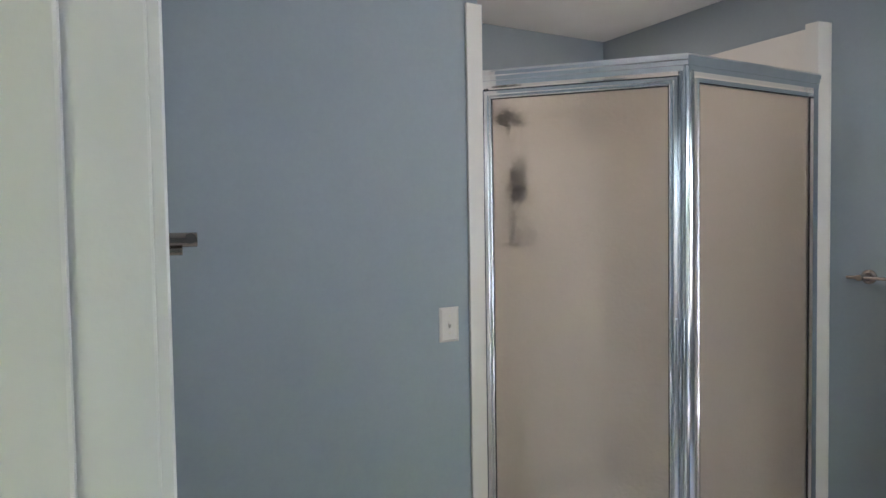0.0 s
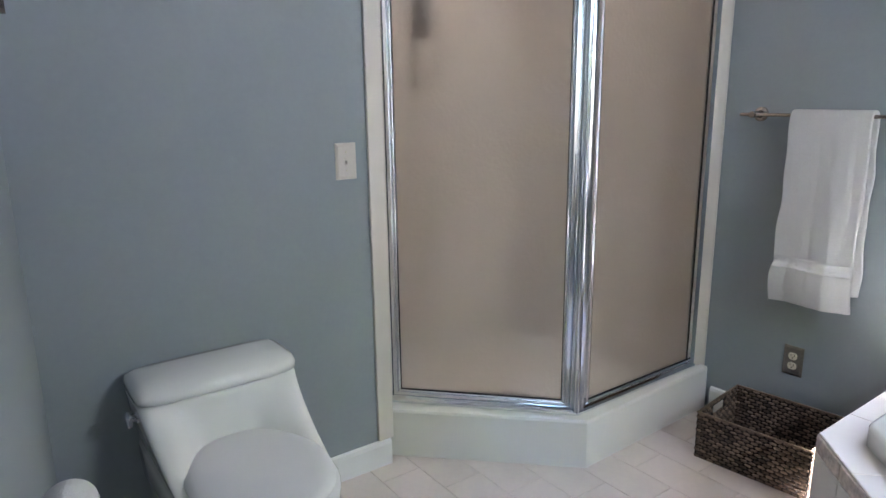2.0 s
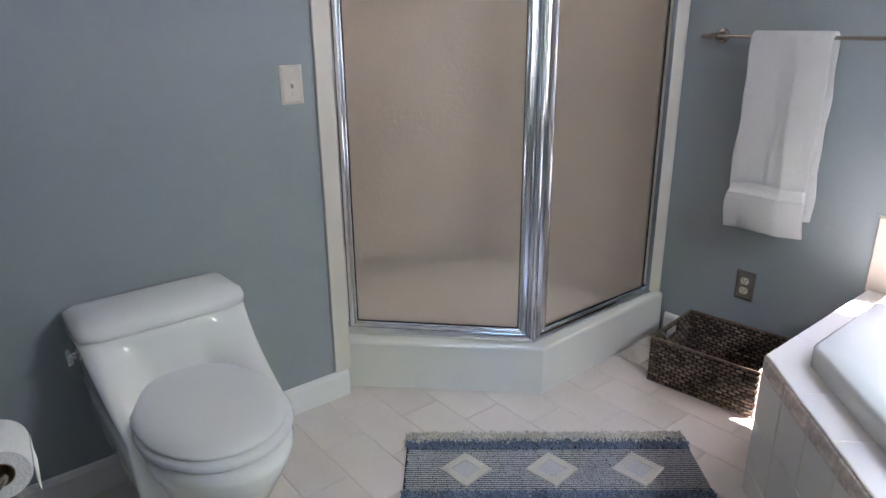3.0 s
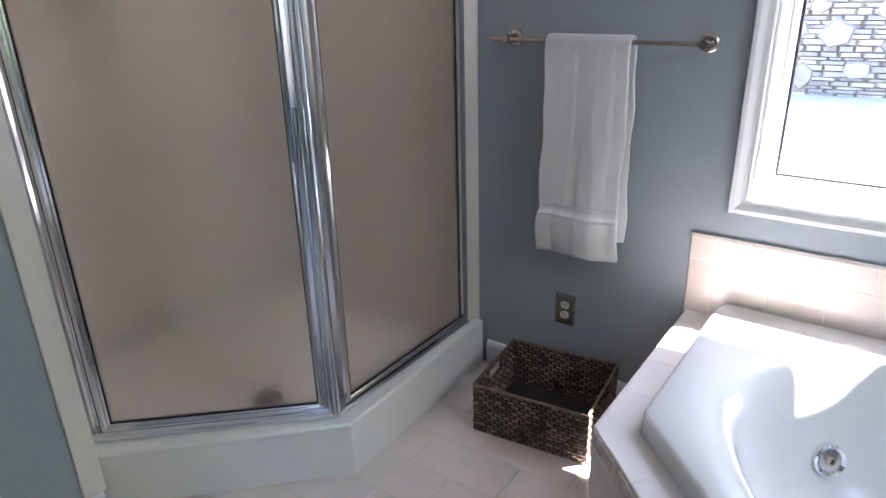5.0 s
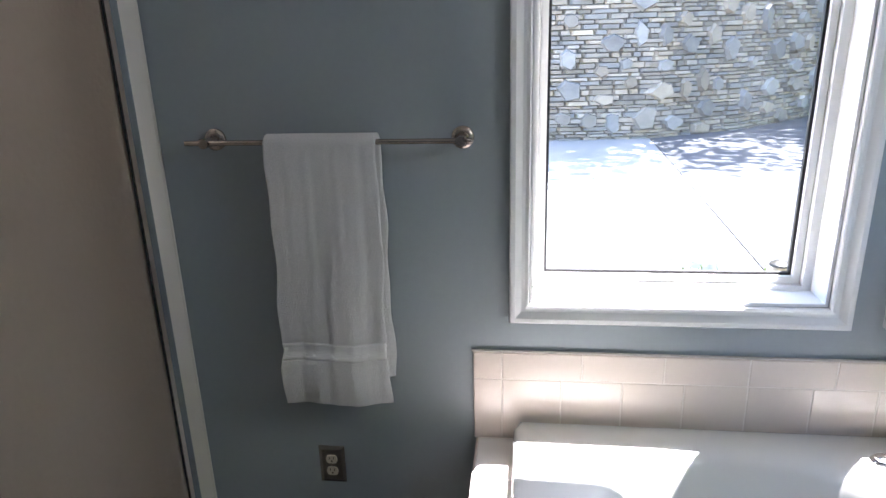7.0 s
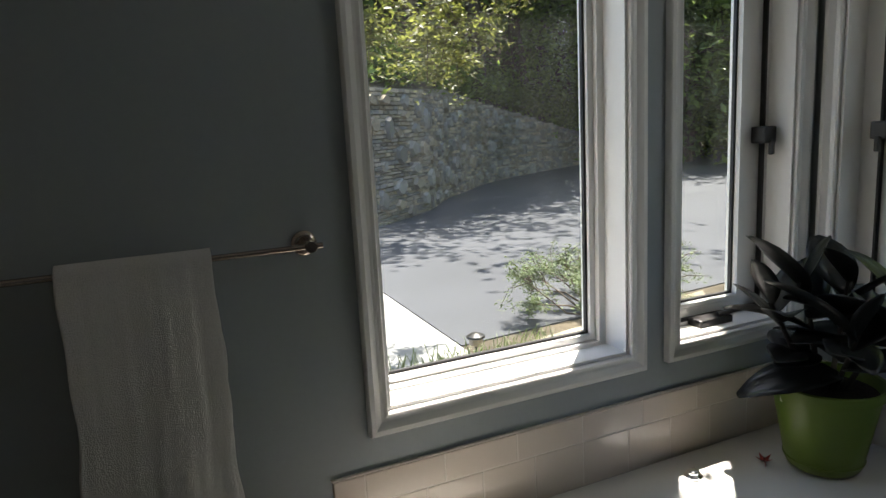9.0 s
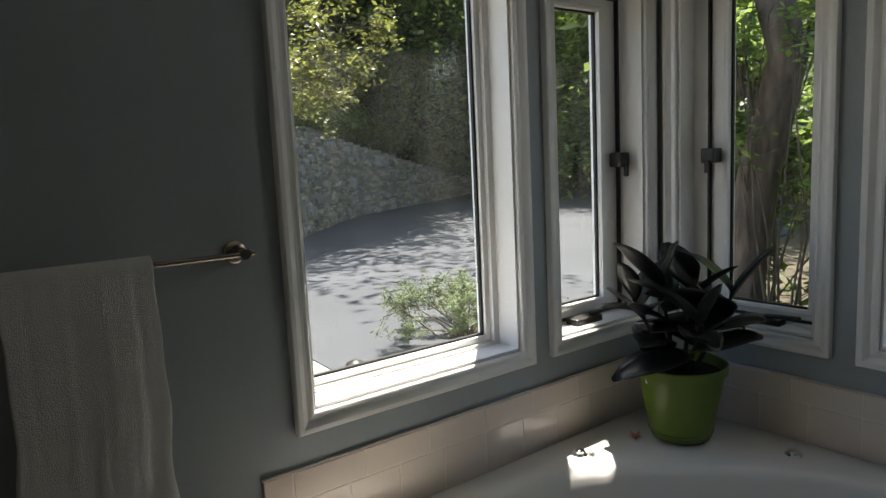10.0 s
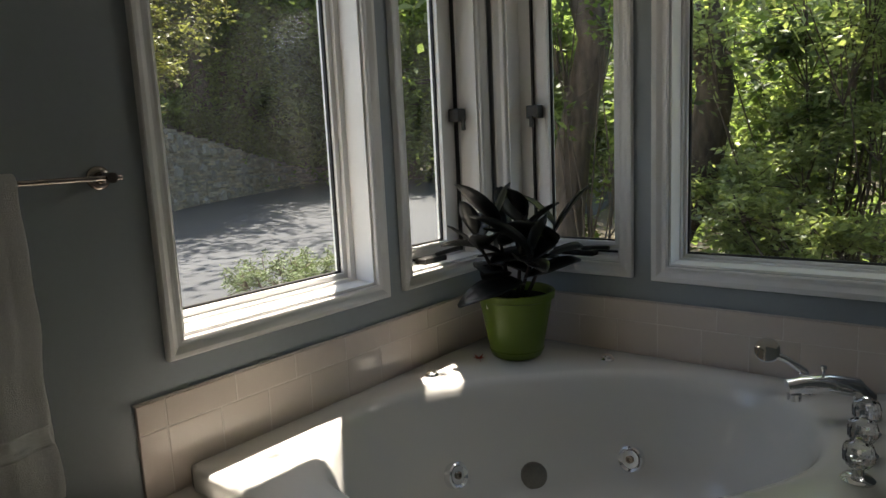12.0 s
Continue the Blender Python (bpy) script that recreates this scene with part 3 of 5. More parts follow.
gl = part("pane", box((0.033, -0.004, zb + 0.033), (dl - 0.033, 0.002, zt - 0.033)), OBSCURE, leaf, "obscure rain-textured glass")
gl.visible_shadow = False
part("pull_handle", box((dl - 0.012, 0.014, 1.0), (dl - 0.003, 0.034, 1.155), 0.003), CHROME, leaf, "slim polished pull handle")
part("hinge_pin", box((-0.004, 0.006, zb - 0.014), (0.012, 0.02, zb + 0.002), 0.003), BLACK, leaf)
# fixed side panel
s0, s1 = B.y + 0.052, C.y - 0.015
sm = Matrix(((0, 1, 0, B.x), (1, 0, 0, s0), (0, 0, 1, 0), (0, 0, 0, 1)))
sl = s1 - s0
side = part("side_panel", ring_frame(0.014, sl - 0.014, ZB + 0.034, ZT - 0.075, [(0.0, -0.01), (0.0, 0.008), (0.006, 0.012), (0.014, 0.01), (0.014, -0.01)]), CHROME, enc, "polished metal side panel frame")
side.matrix_basis = sm
part("gasket", ring_frame(0.018, sl - 0.018, ZB + 0.038, ZT - 0.079, [(0.0, 0.006), (0.0045, 0.006), (0.0045, -0.004), (0.0, -0.004)]), BLACK, side)
gl = part("pane", box((0.015, -0.004, ZB + 0.035), (sl - 0.015, 0.002, ZT - 0.076)), OBSCURE, side, "obscure rain-textured glass")
gl.visible_shadow = False

# fixtures inside the shower
sh = empty("wall_shower", "dark chrome shower head on a wall arm", "shower head", (-0.74, YS + 0.012, 2.02))
part("flange", lathe([(0.03, 0), (0.03, 0.004), (0.012, 0.012)], 20, "y"), BRIGHT, sh)
part("arm", tube([(0, 0.01, 0), (0, 0.12, 0.02), (0, 0.26, 0.0), (0.005, 0.33, -0.04)], 0.011), BRIGHT, sh, "", True)
part("head", lathe([(0.012, 0.05), (0.02, 0.03), (0.06, 0.008), (0.065, -0.004), (0.06, -0.012), (0.02, -0.012)], 24, at=(0.005, 0.35, -0.1)), BRONZE, sh, "dark round spray head")
cad = empty("shower_caddy", "dark wire shower caddy hanging from the shower arm", "shower caddy", (-0.74, -1.09, 2.05))
part("hanger", tube([(0, -0.01, -0.04), (0, 0.0, 0.005), (0, 0.03, -0.05), (0, 0.09, -0.12), (0, 0.13, -0.3), (0, 0.13, -0.66)], 0.005, 8), BRONZE, cad)
for zz, hh in ((-0.47, 0.15), (-0.66, 0.06)):
    bm = bmesh.new()
    for k in range(5):
        x = -0.06 + 0.03 * k
        tube([(x, 0.12, zz), (x, 0.22, zz)], 0.003, 6, bm)
    for z2 in (zz, zz + 0.05):
        tube([(-0.065, 0.12, z2), (0.065, 0.12, z2), (0.065, 0.22, z2), (-0.065, 0.22, z2), (-0.065, 0.12, z2)], 0.0035, 6, bm)
    part("tray", bm, BRONZE, cad, "dark wire tray")
bot = empty("shampoo_bottle", "smoky grey bottle standing in the shower caddy", "bottle", (-0.74, -0.925, 1.585))
part("body", lathe([(0.035, 0.0), (0.038, 0.01), (0.038, 0.13), (0.02, 0.15), (0.014, 0.155)], 20), SMOKE, bot, "grey plastic bottle body", True)
part("cap", lathe([(0.016, 0.155), (0.016, 0.18), (0.012, 0.184)], 16), PEWTER, bot)
lt = empty("ceiling_light", "round ceiling light glowing warm above the shower", "ceiling light", (-0.58, -0.63, CEIL_Z))
part("trim_ring", lathe([(0.095, 0.0), (0.095, -0.008), (0.08, -0.014), (0.075, -0.004)], 32), WHITE, lt)
part("diffuser", lathe([(0.074, -0.004), (0.06, -0.014), (0.02, -0.02), (0.005, -0.021)], 32), LAMP, lt, "glowing frosted diffuser", True)

# ---- toilet ----
TY = -2.0


def oval(xb, xf, hw, z, n=40, e=2.4, back=None):
    """A closed outline from xb to xf, half width hw, rounder at the front than the back."""
    pts = []
    cx, rx = (xb + xf) / 2, (xf - xb) / 2
    for k in range(n):
        a = 2 * math.pi * k / n
        c, s = math.cos(a), math.sin(a)
        ex = e if c > 0 else (back or e)
        x = cx + rx * math.copysign(abs(c) ** (2 / ex), c)
        y = hw * math.copysign(abs(s) ** (2 / ex), s)
        pts.append((x, TY + y, z))
    return pts


toi = empty("toilet", "white one-piece porcelain toilet with closed lid", "toilet", (0, 0, 0))
b0 = XW + 0.006
bm = loft([oval(b0 + 0.05, 0.15, 0.105, 0.0, e=2.3), oval(b0 + 0.05, 0.15, 0.105, 0.05, e=2.3), oval(b0 + 0.02, 0.20, 0.115, 0.14, e=2.2, back=3),
           oval(b0, 0.265, 0.15, 0.24, e=2.1, back=3.5), oval(b0, 0.315, 0.178, 0.32, e=2.1, back=4), oval(b0, 0.335, 0.193, 0.365, e=2.1, back=4), oval(b0, 0.33, 0.189, 0.384, e=2.1, back=4), oval(b0 + 0.02, 0.31, 0.165, 0.388, e=2.1, back=4)])
part("bowl", bm, PORCELAIN, toi, "", "all")
def body_ring(z, hw, wing, mid, n=14):
    """Plan outline of the tank body: straight sides that end in rounded wings, the face between them dished back to mid."""
    half = [(b0, hw * 0.97), (b0 + 0.012, hw)]
    for k in range(5):
        half.append((b0 + 0.012 + (wing - b0 - 0.045) * (k + 1) / 5, hw))
    for k in range(1, 6):
        a = math.pi / 2 * k / 5
        half.append((wing - 0.03 + 0.03 * math.sin(a), hw - 0.026 + 0.026 * math.cos(a)))
    for k in range(1, n + 1):
        u = k / n
        f = 0.5 - 0.5 * math.cos(math.pi * min(1.0, u * 1.55))
        half.append((wing + (mid - wing) * f, (hw - 0.026) * (1 - u)))
    pts = half + [(x, -y) for x, y in half[-2::-1]]
    return [(x, TY + y, z) for x, y in pts]


bm = loft([body_ring(*q) for q in ((0.10, 0.125, 0.05, 0.06), (0.19, 0.172, 0.09, 0.10), (0.27, 0.197, 0.12, 0.11), (0.345, 0.203, 0.13, 0.10), (0.378, 0.202, 0.12, 0.05), (0.392, 0.197, 0.085, -0.10),
                                   (0.405, 0.200, 0.05, -0.135), (0.425, 0.204, 0.0, -0.146), (0.45, 0.208, -0.05, -0.153), (0.48, 0.212, -0.10, -0.159), (0.51, 0.216, -0.14, -0.165),
                                   (0.54, 0.219, -0.17, -0.170), (0.556, 0.221, -0.184, -0.174), (0.562, 0.219, -0.188, -0.178), (0.5625, 0.20, -0.21, -0.20))])
part("tank", bm, PORCELAIN, toi, "smooth one-piece tank body with dished front", "all")
bm = loft([oval(b0, -0.171, 0.222, 0.566, e=4, back=10), oval(b0, -0.166, 0.2245, 0.569, e=6, back=10), oval(b0, -0.165, 0.225, 0.589, e=6, back=10), oval(b0 + 0.004, -0.178, 0.221, 0.603, e=5.5, back=9),
           oval(b0 + 0.016, -0.20, 0.20, 0.613, e=4, back=8), oval(b0 + 0.05, -0.24, 0.14, 0.619, e=4, back=6)])
part("tank_lid", bm, PORCELAIN, toi, "curved glazed tank lid", "all")
sx = -0.165
bm = loft([oval(sx, 0.30, 0.178, 0.392, e=2.1), oval(sx, 0.306, 0.183, 0.398, e=2.1), oval(sx, 0.306, 0.183, 0.408, e=2.1), oval(sx, 0.30, 0.179, 0.413, e=2.1)])
part("seat", bm, SEATPL, toi, "white plastic seat ring", "all")
bm = loft([oval(sx - 0.005, 0.285, 0.174, 0.416, e=2.1), oval(sx - 0.005, 0.290, 0.178, 0.421, e=2.1), oval(sx - 0.005, 0.288, 0.176, 0.428, e=2.1), oval(sx + 0.01, 0.262, 0.155, 0.437, e=2.1), oval(sx + 0.03, 0.23, 0.13, 0.441, e=2.1), oval(sx + 0.08, 0.16, 0.07, 0.440, e=2.1)])
part("lid", bm, SEATPL, toi, "closed white plastic lid", "all")
for dy in (-0.07, 0.07):
    part("hinge", box((sx - 0.03, TY + dy - 0.022, 0.39), (sx + 0.01, TY + dy + 0.022, 0.425), 0.008), SEATPL, toi)
bm = lathe([(0.016, 0), (0.016, -0.006), (0.009, -0.01), (0.009, -0.018)], 18, "y", at=(-0.235, TY - 0.216, 0.523))
box((-0.25, TY - 0.25, 0.508), (-0.205, TY - 0.234, 0.541), 0.008, bm=bm)
part("flush_lever", bm, BRIGHT, toi, "chrome side flush lever")

# toilet paper
tp = empty("paper_holder", "toilet paper holder fixed to the painted wall", "paper holder", (0.40, south_y(0.40), 0.674), math.degrees(WALL_TURN))
part("wall_plate", lathe([(0.026, 0.0), (0.026, 0.006), (0.012, 0.012)], 20, "y", at=(0.075, 0, 0.0)), NICKEL, tp)
part("arm", tube([(0.075, 0.01, 0), (0.075, 0.044, -0.001), (0.06, 0.05, -0.002), (-0.06, 0.05, -0.002)], 0.007), NICKEL, tp, "", True)
roll = empty("toilet_roll", "white toilet paper roll on the wall holder", "toilet paper", (0.40, south_y(0.40) + 0.046, 0.672), math.degrees(WALL_TURN))
bm = bmesh.new()
loft([[(x, r * math.cos(a), r * math.sin(a)) for a in (2 * math.pi * k / 40 for k in range(40))] for x, r in ((-0.05, 0.021), (-0.052, 0.042), (-0.048, 0.045), (0.048, 0.045), (0.052, 0.042), (0.05, 0.021), (-0.05, 0.021))], bm, cap=False)
part("paper", bm, PAPER, roll, "", True)
bm = loft([[(x, r * math.cos(a), r * math.sin(a)) for a in (2 * math.pi * k / 24 for k in range(24))] for x, r in ((-0.0505, 0.0205), (0.0505, 0.0205), (0.0505, 0.019), (-0.0505, 0.019), (-0.0505, 0.0205))], cap=False)
part("core", bm, CARD, roll, "brown cardboard core")
bm = loft([[(x, 0.0455 + 0.002 * k, z) for x in (-0.05, 0.05)] + [(x, 0.0465 + 0.002 * k, z) for x in (0.05, -0.05)] for k, z in ((0, 0.0), (0, -0.03), (1, -0.05))])
part("loose_sheet", bm, PAPER, roll, "loose end of the paper")

# robe hook near the doorway
hk = empty("robe_hook", "brushed nickel robe hook on the painted wall", "hook", (0.515, south_y(0.515), 1.473), math.degrees(WALL_TURN))
part("flange", lathe([(0.024, 0), (0.024, 0.02), (0.02, 0.024), (0.012, 0.024)], 24, "y"), NICKEL, hk, "", True)
part("peg", tube([(0, 0.02, 0), (0, 0.066, 0)], 0.011, 14), NICKEL, hk, "", True)
part("short_peg", tube([(0, 0.02, -0.016), (0, 0.045, -0.016)], 0.007, 12), NICKEL, hk, "", True)
part("cross_pin", tube([(-0.012, 0.056, 0.002), (0.014, 0.056, 0.002)], 0.008, 12), NICKEL, hk)


# ---- electrical plates ----
def plate(m, name, label, mat, toggle):
    p = empty(name, label, "switch" if toggle else "outlet")
    p.matrix_basis = m
    bm = loft([[(x * sx_, y, z * sz) for x, z in ((-1, -1), (1, -1), (1, 1), (-1, 1))] for sx_, sz, y in ((0.0375, 0.0595, 0.0), (0.0375, 0.0595, -0.002), (0.034, 0.056, -0.004), (0.028, 0.05, -0.0065), (0.0265, 0.0485, -0.006))])
    part("cover_plate", bm, mat, p)
    if toggle:
        part("toggle_slot", box((-0.006, -0.0075, -0.013), (0.006, -0.006, 0.013), 0.0015), ALMOND, p)
        bm = box((-0.004, -0.018, -0.010), (0.004, -0.006, 0.002), 0.0015)
        part("toggle", bm, ALMOND, p, "switch toggle turned down")
        for z in (-0.03, 0.03):
            part("screw", lathe([(0.0032, -0.006), (0.0032, -0.0078), (0.002, -0.0082)], 12, "y", at=(0, 0, z)), IVORY, p)
    else:
        for z in (-0.0195, 0.0195):
            bm = loft([[(0.0165 * math.copysign(abs(math.cos(a)) ** 0.8, math.cos(a)), y, z + 0.0135 * math.copysign(min(1, abs(math.sin(a)) * 1.15), math.sin(a))) for a in (2 * math.pi * k / 28 for k in range(28))] for y in (-0.005, -0.0088)])
            rc = part("receptacle", bm, IVORY, p, "ivory receptacle face")
            for x in (-0.0062, 0.0062):
                part("slot", box((x - 0.001, -0.0094, z + 0.0005), (x + 0.001, -0.0087, z + 0.0085)), BLACK, rc)
            part("ground_hole", lathe([(0.0025, -0.0086), (0.0025, -0.0094)], 12, "y", at=(0, 0, z - 0.006)), BLACK, rc)
        part("screw", lathe([(0.003, -0.006), (0.003, -0.0082), (0.002, -0.0086)], 12, "y"), NICKEL, p)
    return p


plate(Matrix(((0, -1, 0, XW), (1, 0, 0, -1.481), (0, 0, 1, 1.144), (0, 0, 0, 1))), "light_switch", "almond plastic light switch on the blue-grey wall", ALMOND, True)
plate(pose(0.417, -0.0005, 0.330), "power_outlet", "duplex power outlet with pewter metal plate", PEWTER, False)

# ---- towel bar and towel ----
BZ, BY = 1.265, -0.062
tb = empty("towel_bar", "brushed nickel towel bar fixed to the painted wall", "towel bar", (0, 0, 0))
for x in (0.196, 0.811):
    part("flange", lathe([(0.027, -0.001), (0.027, -0.008), (0.022, -0.013), (0.015, -0.014), (0.013, -0.03)], 28, "y", at=(x, 0, BZ)), NICKEL, tb, "", True)
    bm = tube([(x, -0.02, BZ), (x, BY - 0.012, BZ)], 0.012, 16)
    part("post", bm, NICKEL, tb, "", True)
    s = -1 if x < 0.5 else 1
    part("finial", tube([(x, BY, BZ), (x + s * 0.012, BY, BZ), (x + s * 0.014, BY, BZ), (x + (0.026 if s > 0 else -0.05), BY, BZ)], [0.011, 0.011, 0.007, 0.006], 14), NICKEL, tb, "", True)
part("bar", tube([(0.196, BY, BZ), (0.811, BY, BZ)], 0.0065, 14), NICKEL, tb, "", True)


def cloth(front_y, z_top, z_bot, x0t, x1t, x0b, x1b, seed, nx=60, nz=90):
    """A hanging sheet with soft vertical folds."""
    rng = random.Random(seed)
    ph = [rng.uniform(0, 6.28) for _ in range(6)]
    vs = []
    for j in range(nz + 1):
        v = j / nz
        z = z_top + (z_bot - z_top) * v
        row = []
        for i in range(nx + 1):
            u = i / nx
            x = (x0t + (x0b - x0t) * v) * (1 - u) + (x1t + (x1b - x1t) * v) * u
            amp = 0.002 + 0.008 * v
            y = front_y - amp * (0.5 * math.sin(u * 9 + ph[0] + v) + 0.22 * math.sin(u * 17 + ph[1] - v * 1.5) + 0.12 * math.sin(u * 31 + ph[2] + v * 2)) - 0.0006 * math.sin(u * 44 + ph[4] + 0.8 * math.sin(v * 6)) - 0.0004 * math.sin(u * 71 + 3 * v) - 0.012 * math.sin(math.pi * u) * v
            x += 0.003 * math.sin(v * 11 + ph[3]) + 0.002 * math.sin(v * 23 + ph[4])
            row.append((x, y, z + 0.004 * math.sin(u * 5 + ph[5]) * v + 0.014 * u * v))
        vs.append(row)
    return vs


def sheet(name, rows, thick, mat, parent, label=""):
    bm = bmesh.new()
    g = [[bm.verts.new(p) for p in r] for r in rows]
    for a, b in zip(g, g[1:]):
        for k in range(len(a) - 1):
            bm.faces.new((a[k], a[k + 1], b[k + 1], b[k]))
    ob = part(name, bm, mat, parent, label, "all")
    md = ob.modifiers.new("thickness", "SOLIDIFY")
    md.thickness, md.offset = thick, 0
    return ob


tw = empty("bath_towel", "white terry bath towel folded over the towel bar", "towel", (0.487, BY, BZ))
off = Vector(tw.matrix_basis.translation)


def local(rows):
    return [[tuple(Vector(p) - off) for p in r] for r in rows]


def plump(rows):
    """Fuller terry hem below a drawn-in woven band."""
    out = []
    for q in rows:
        z, mx = q[0][2], 0.5 * (q[0][0] + q[-1][0])
        k = 0.03 * max(0.0, min(1.0, (0.715 - z) / 0.03)) - 0.025 * math.exp(-((z - 0.735) / 0.018) ** 2)
        d = 0.013 * math.sin(math.pi * max(0.0, min(1.0, (0.72 - z) / 0.13))) ** 0.6 - 0.005 * math.exp(-((z - 0.735) / 0.016) ** 2)
        out.append([(mx + (p[0] - mx) * (1 + k), p[1] - d, p[2]) for p in q])
    return out


front = plump(cloth(BY - 0.020, BZ - 0.005, 0.578, 0.353, 0.618, 0.338, 0.614, 3))
backr = cloth(BY + 0.022, BZ - 0.005, 0.63, 0.357, 0.619, 0.35, 0.626, 8)
for r in backr:
    for k, p in enumerate(r):
        r[k] = (p[0], min(p[1], -0.018), p[2])
over = []
for k in range(9):
    a = math.pi * k / 8
    t_ = k / 8
    over.append([((f[0] * t_ + b[0] * (1 - t_)), BY + 0.021 * math.cos(a) + ((f[1] - BY + 0.02) * t_ + (b[1] - BY - 0.022) * (1 - t_)), BZ - 0.005 + 0.020 * math.sin(a)) for f, b in zip(front[0], backr[0])])
sheet("towel_body", local(backr[::-1] + over[1:-1] + front), 0.013, TERRY, tw)
band = [[(p[0], p[1] - 0.0062, p[2]) for p in r] for r in front if 0.705 < r[0][2] < 0.755]
sheet("dobby_band", local(band), 0.003, TERRYB, tw, "flat woven band across the towel")
# ---- woven basket ----
bk = empty("woven_basket", "dark brown woven storage basket on the tile floor", "basket", (0.243, -0.070, 0.0), 6.5)
BW, BD, BH = 0.395, 0.335, 0.183


def weave(width, height, hole, seed):
    """Lens-shaped strands in staggered rows over a panel in the xz plane, both faces."""
    rng = random.Random(seed)
    bm = bmesh.new()
    nr, pitch = 14, 0.031
    rh = height / nr
    cols = round(width / pitch)
    pitch = width / cols
    for r in range(nr):
        for c in range(cols + 1):
            x = (c + (0.5 if r % 2 else 0.0)) * pitch
            z = (r + 0.5) * rh
            if hole and abs(x - width / 2) < 0.048 and height - 0.058 < z < height - 0.018:
                continue
            hl, hh = pitch * 0.56, rh * rng.uniform(0.40, 0.5)
            xa, xb = max(0, x - hl), min(width, x + hl)
            if xb - xa < pitch * 0.3:
                continue
            xm, dy, tz = (xa + xb) / 2, rng.uniform(0.004, 0.006), rng.uniform(-0.0015, 0.0015)
            for sgn in (1, -1):
                e0, e1 = bm.verts.new((xa, 0, z - tz)), bm.verts.new((xb, 0, z + tz))
                q = [(xm - hl * 0.45, z + hh), (xm + hl * 0.45, z + hh), (xm + hl * 0.45, z - hh), (xm - hl * 0.45, z - hh)]
                o = [bm.verts.new((a, sgn * dy * 0.25, b)) for a, b in q]
                i = [bm.verts.new((xm + (a - xm) * 0.9, sgn * dy, z + (b - z) * 0.45)) for a, b in q]
                bm.faces.new(i)
                for a, b in ((0, 1), (2, 3)):
                    bm.faces.new((o[a], o[b], i[b], i[a]))
                bm.faces.new((e0, o[0], i[0]))
                bm.faces.new((e0, i[0], i[3]))
                bm.faces.new((e0, i[3], o[3]))
                bm.faces.new((e1, o[1], i[1]))
                bm.faces.new((e1, i[1], i[2]))
                bm.faces.new((e1, i[2], o[2]))
    return bm


def basket_side(width, m, hole, seed):
    core = bmesh.new()
    if hole:
        w2 = width / 2
        for a, b in (((0, -0.0015, 0), (w2 - 0.045, 0.0015, BH)), ((w2 + 0.045, -0.0015, 0), (width, 0.0015, BH)), ((w2 - 0.045, -0.0015, 0), (w2 + 0.045, 0.0015, BH - 0.055)), ((w2 - 0.045, -0.0015, BH - 0.018), (w2 + 0.045, 0.0015, BH))):
            box(a, b, bm=core)
    else:
        box((0, -0.0015, 0), (width, 0.0015, BH), bm=core)
    # dark core sheet paints the shade in the gaps between strands
    s = part("side", core, WEAVE_SHADE, bk)
    s.matrix_basis = m
    w_ = part("weave", weave(width, BH, hole, seed), WEAVE, s, "dark twisted hyacinth strands")
    tagged(w_, kind="stuff")


basket_side(BW, pose(0, -BD, 0), False, 1)
basket_side(BW, pose(0, 0, 0), False, 2)
basket_side(BD, pose(0, 0, 0, 0, 0, -90), True, 3)
basket_side(BD, pose(BW, 0, 0, 0, 0, -90), True, 4)
# bottom coloured near-black as the basket's inner shade
part("bottom", box((0.004, -BD + 0.004, 0.002), (BW - 0.004, -0.004, 0.008)), WEAVE_SHADE, bk)
bm = bmesh.new()
for k in range(4):
    c = [(0, 0), (BW, 0), (BW, -BD), (0, -BD)]
    a, b = c[k], c[(k + 1) % 4]
    tube([(a[0], a[1], BH), (b[0], b[1], BH)], 0.0045, 8, bm)
part("rim", bm, WEAVE, bk, "braided basket rim")

# ---- rug ----
RA = math.degrees(math.atan2(0.706, 0.583))
rug = empty("bath_rug", "grey woven bath rug with cream diamonds and fringe", "rug", (-0.022, -1.336, 0.0), RA)
RL, RW = 0.92, 0.56
part("backing", box((0, -RW + 0.05, 0.0005), (RL, -0.045, 0.005)), RUGD, rug, "charcoal woven ground")


def yarn_rows(y0, y1, seed):
    """Fine ridges of yarn across the rug, broken into stitches."""
    rng = random.Random(seed)
    bm = bmesh.new()
    n = int((y1 - y0) / 0.0095)
    for j in range(n):
        y = y0 + (j + 0.5) * (y1 - y0) / n
        x = rng.uniform(0, 0.01)
        while x < RL - 0.005:
            w_ = rng.uniform(0.03, 0.055)
            xe = min(RL, x + w_)
            bm.verts.ensure_lookup_table()
            a = [bm.verts.new((x, y - 0.0025, 0.005)), bm.verts.new((xe, y - 0.0025, 0.005)), bm.verts.new((xe, y + 0.0025, 0.005)), bm.verts.new((x, y + 0.0025, 0.005))]
            h = 0.0075 + rng.uniform(0, 0.001)
            t1, t2 = bm.verts.new((x + 0.002, y, h)), bm.verts.new((xe - 0.002, y, h))
            bm.faces.new((a[0], a[1], t2, t1))
            bm.faces.new((a[2], a[3], t1, t2))
            bm.faces.new((a[3], a[0], t1))
            bm.faces.new((a[1], a[2], t2))
            x = xe + 0.001
    return bm


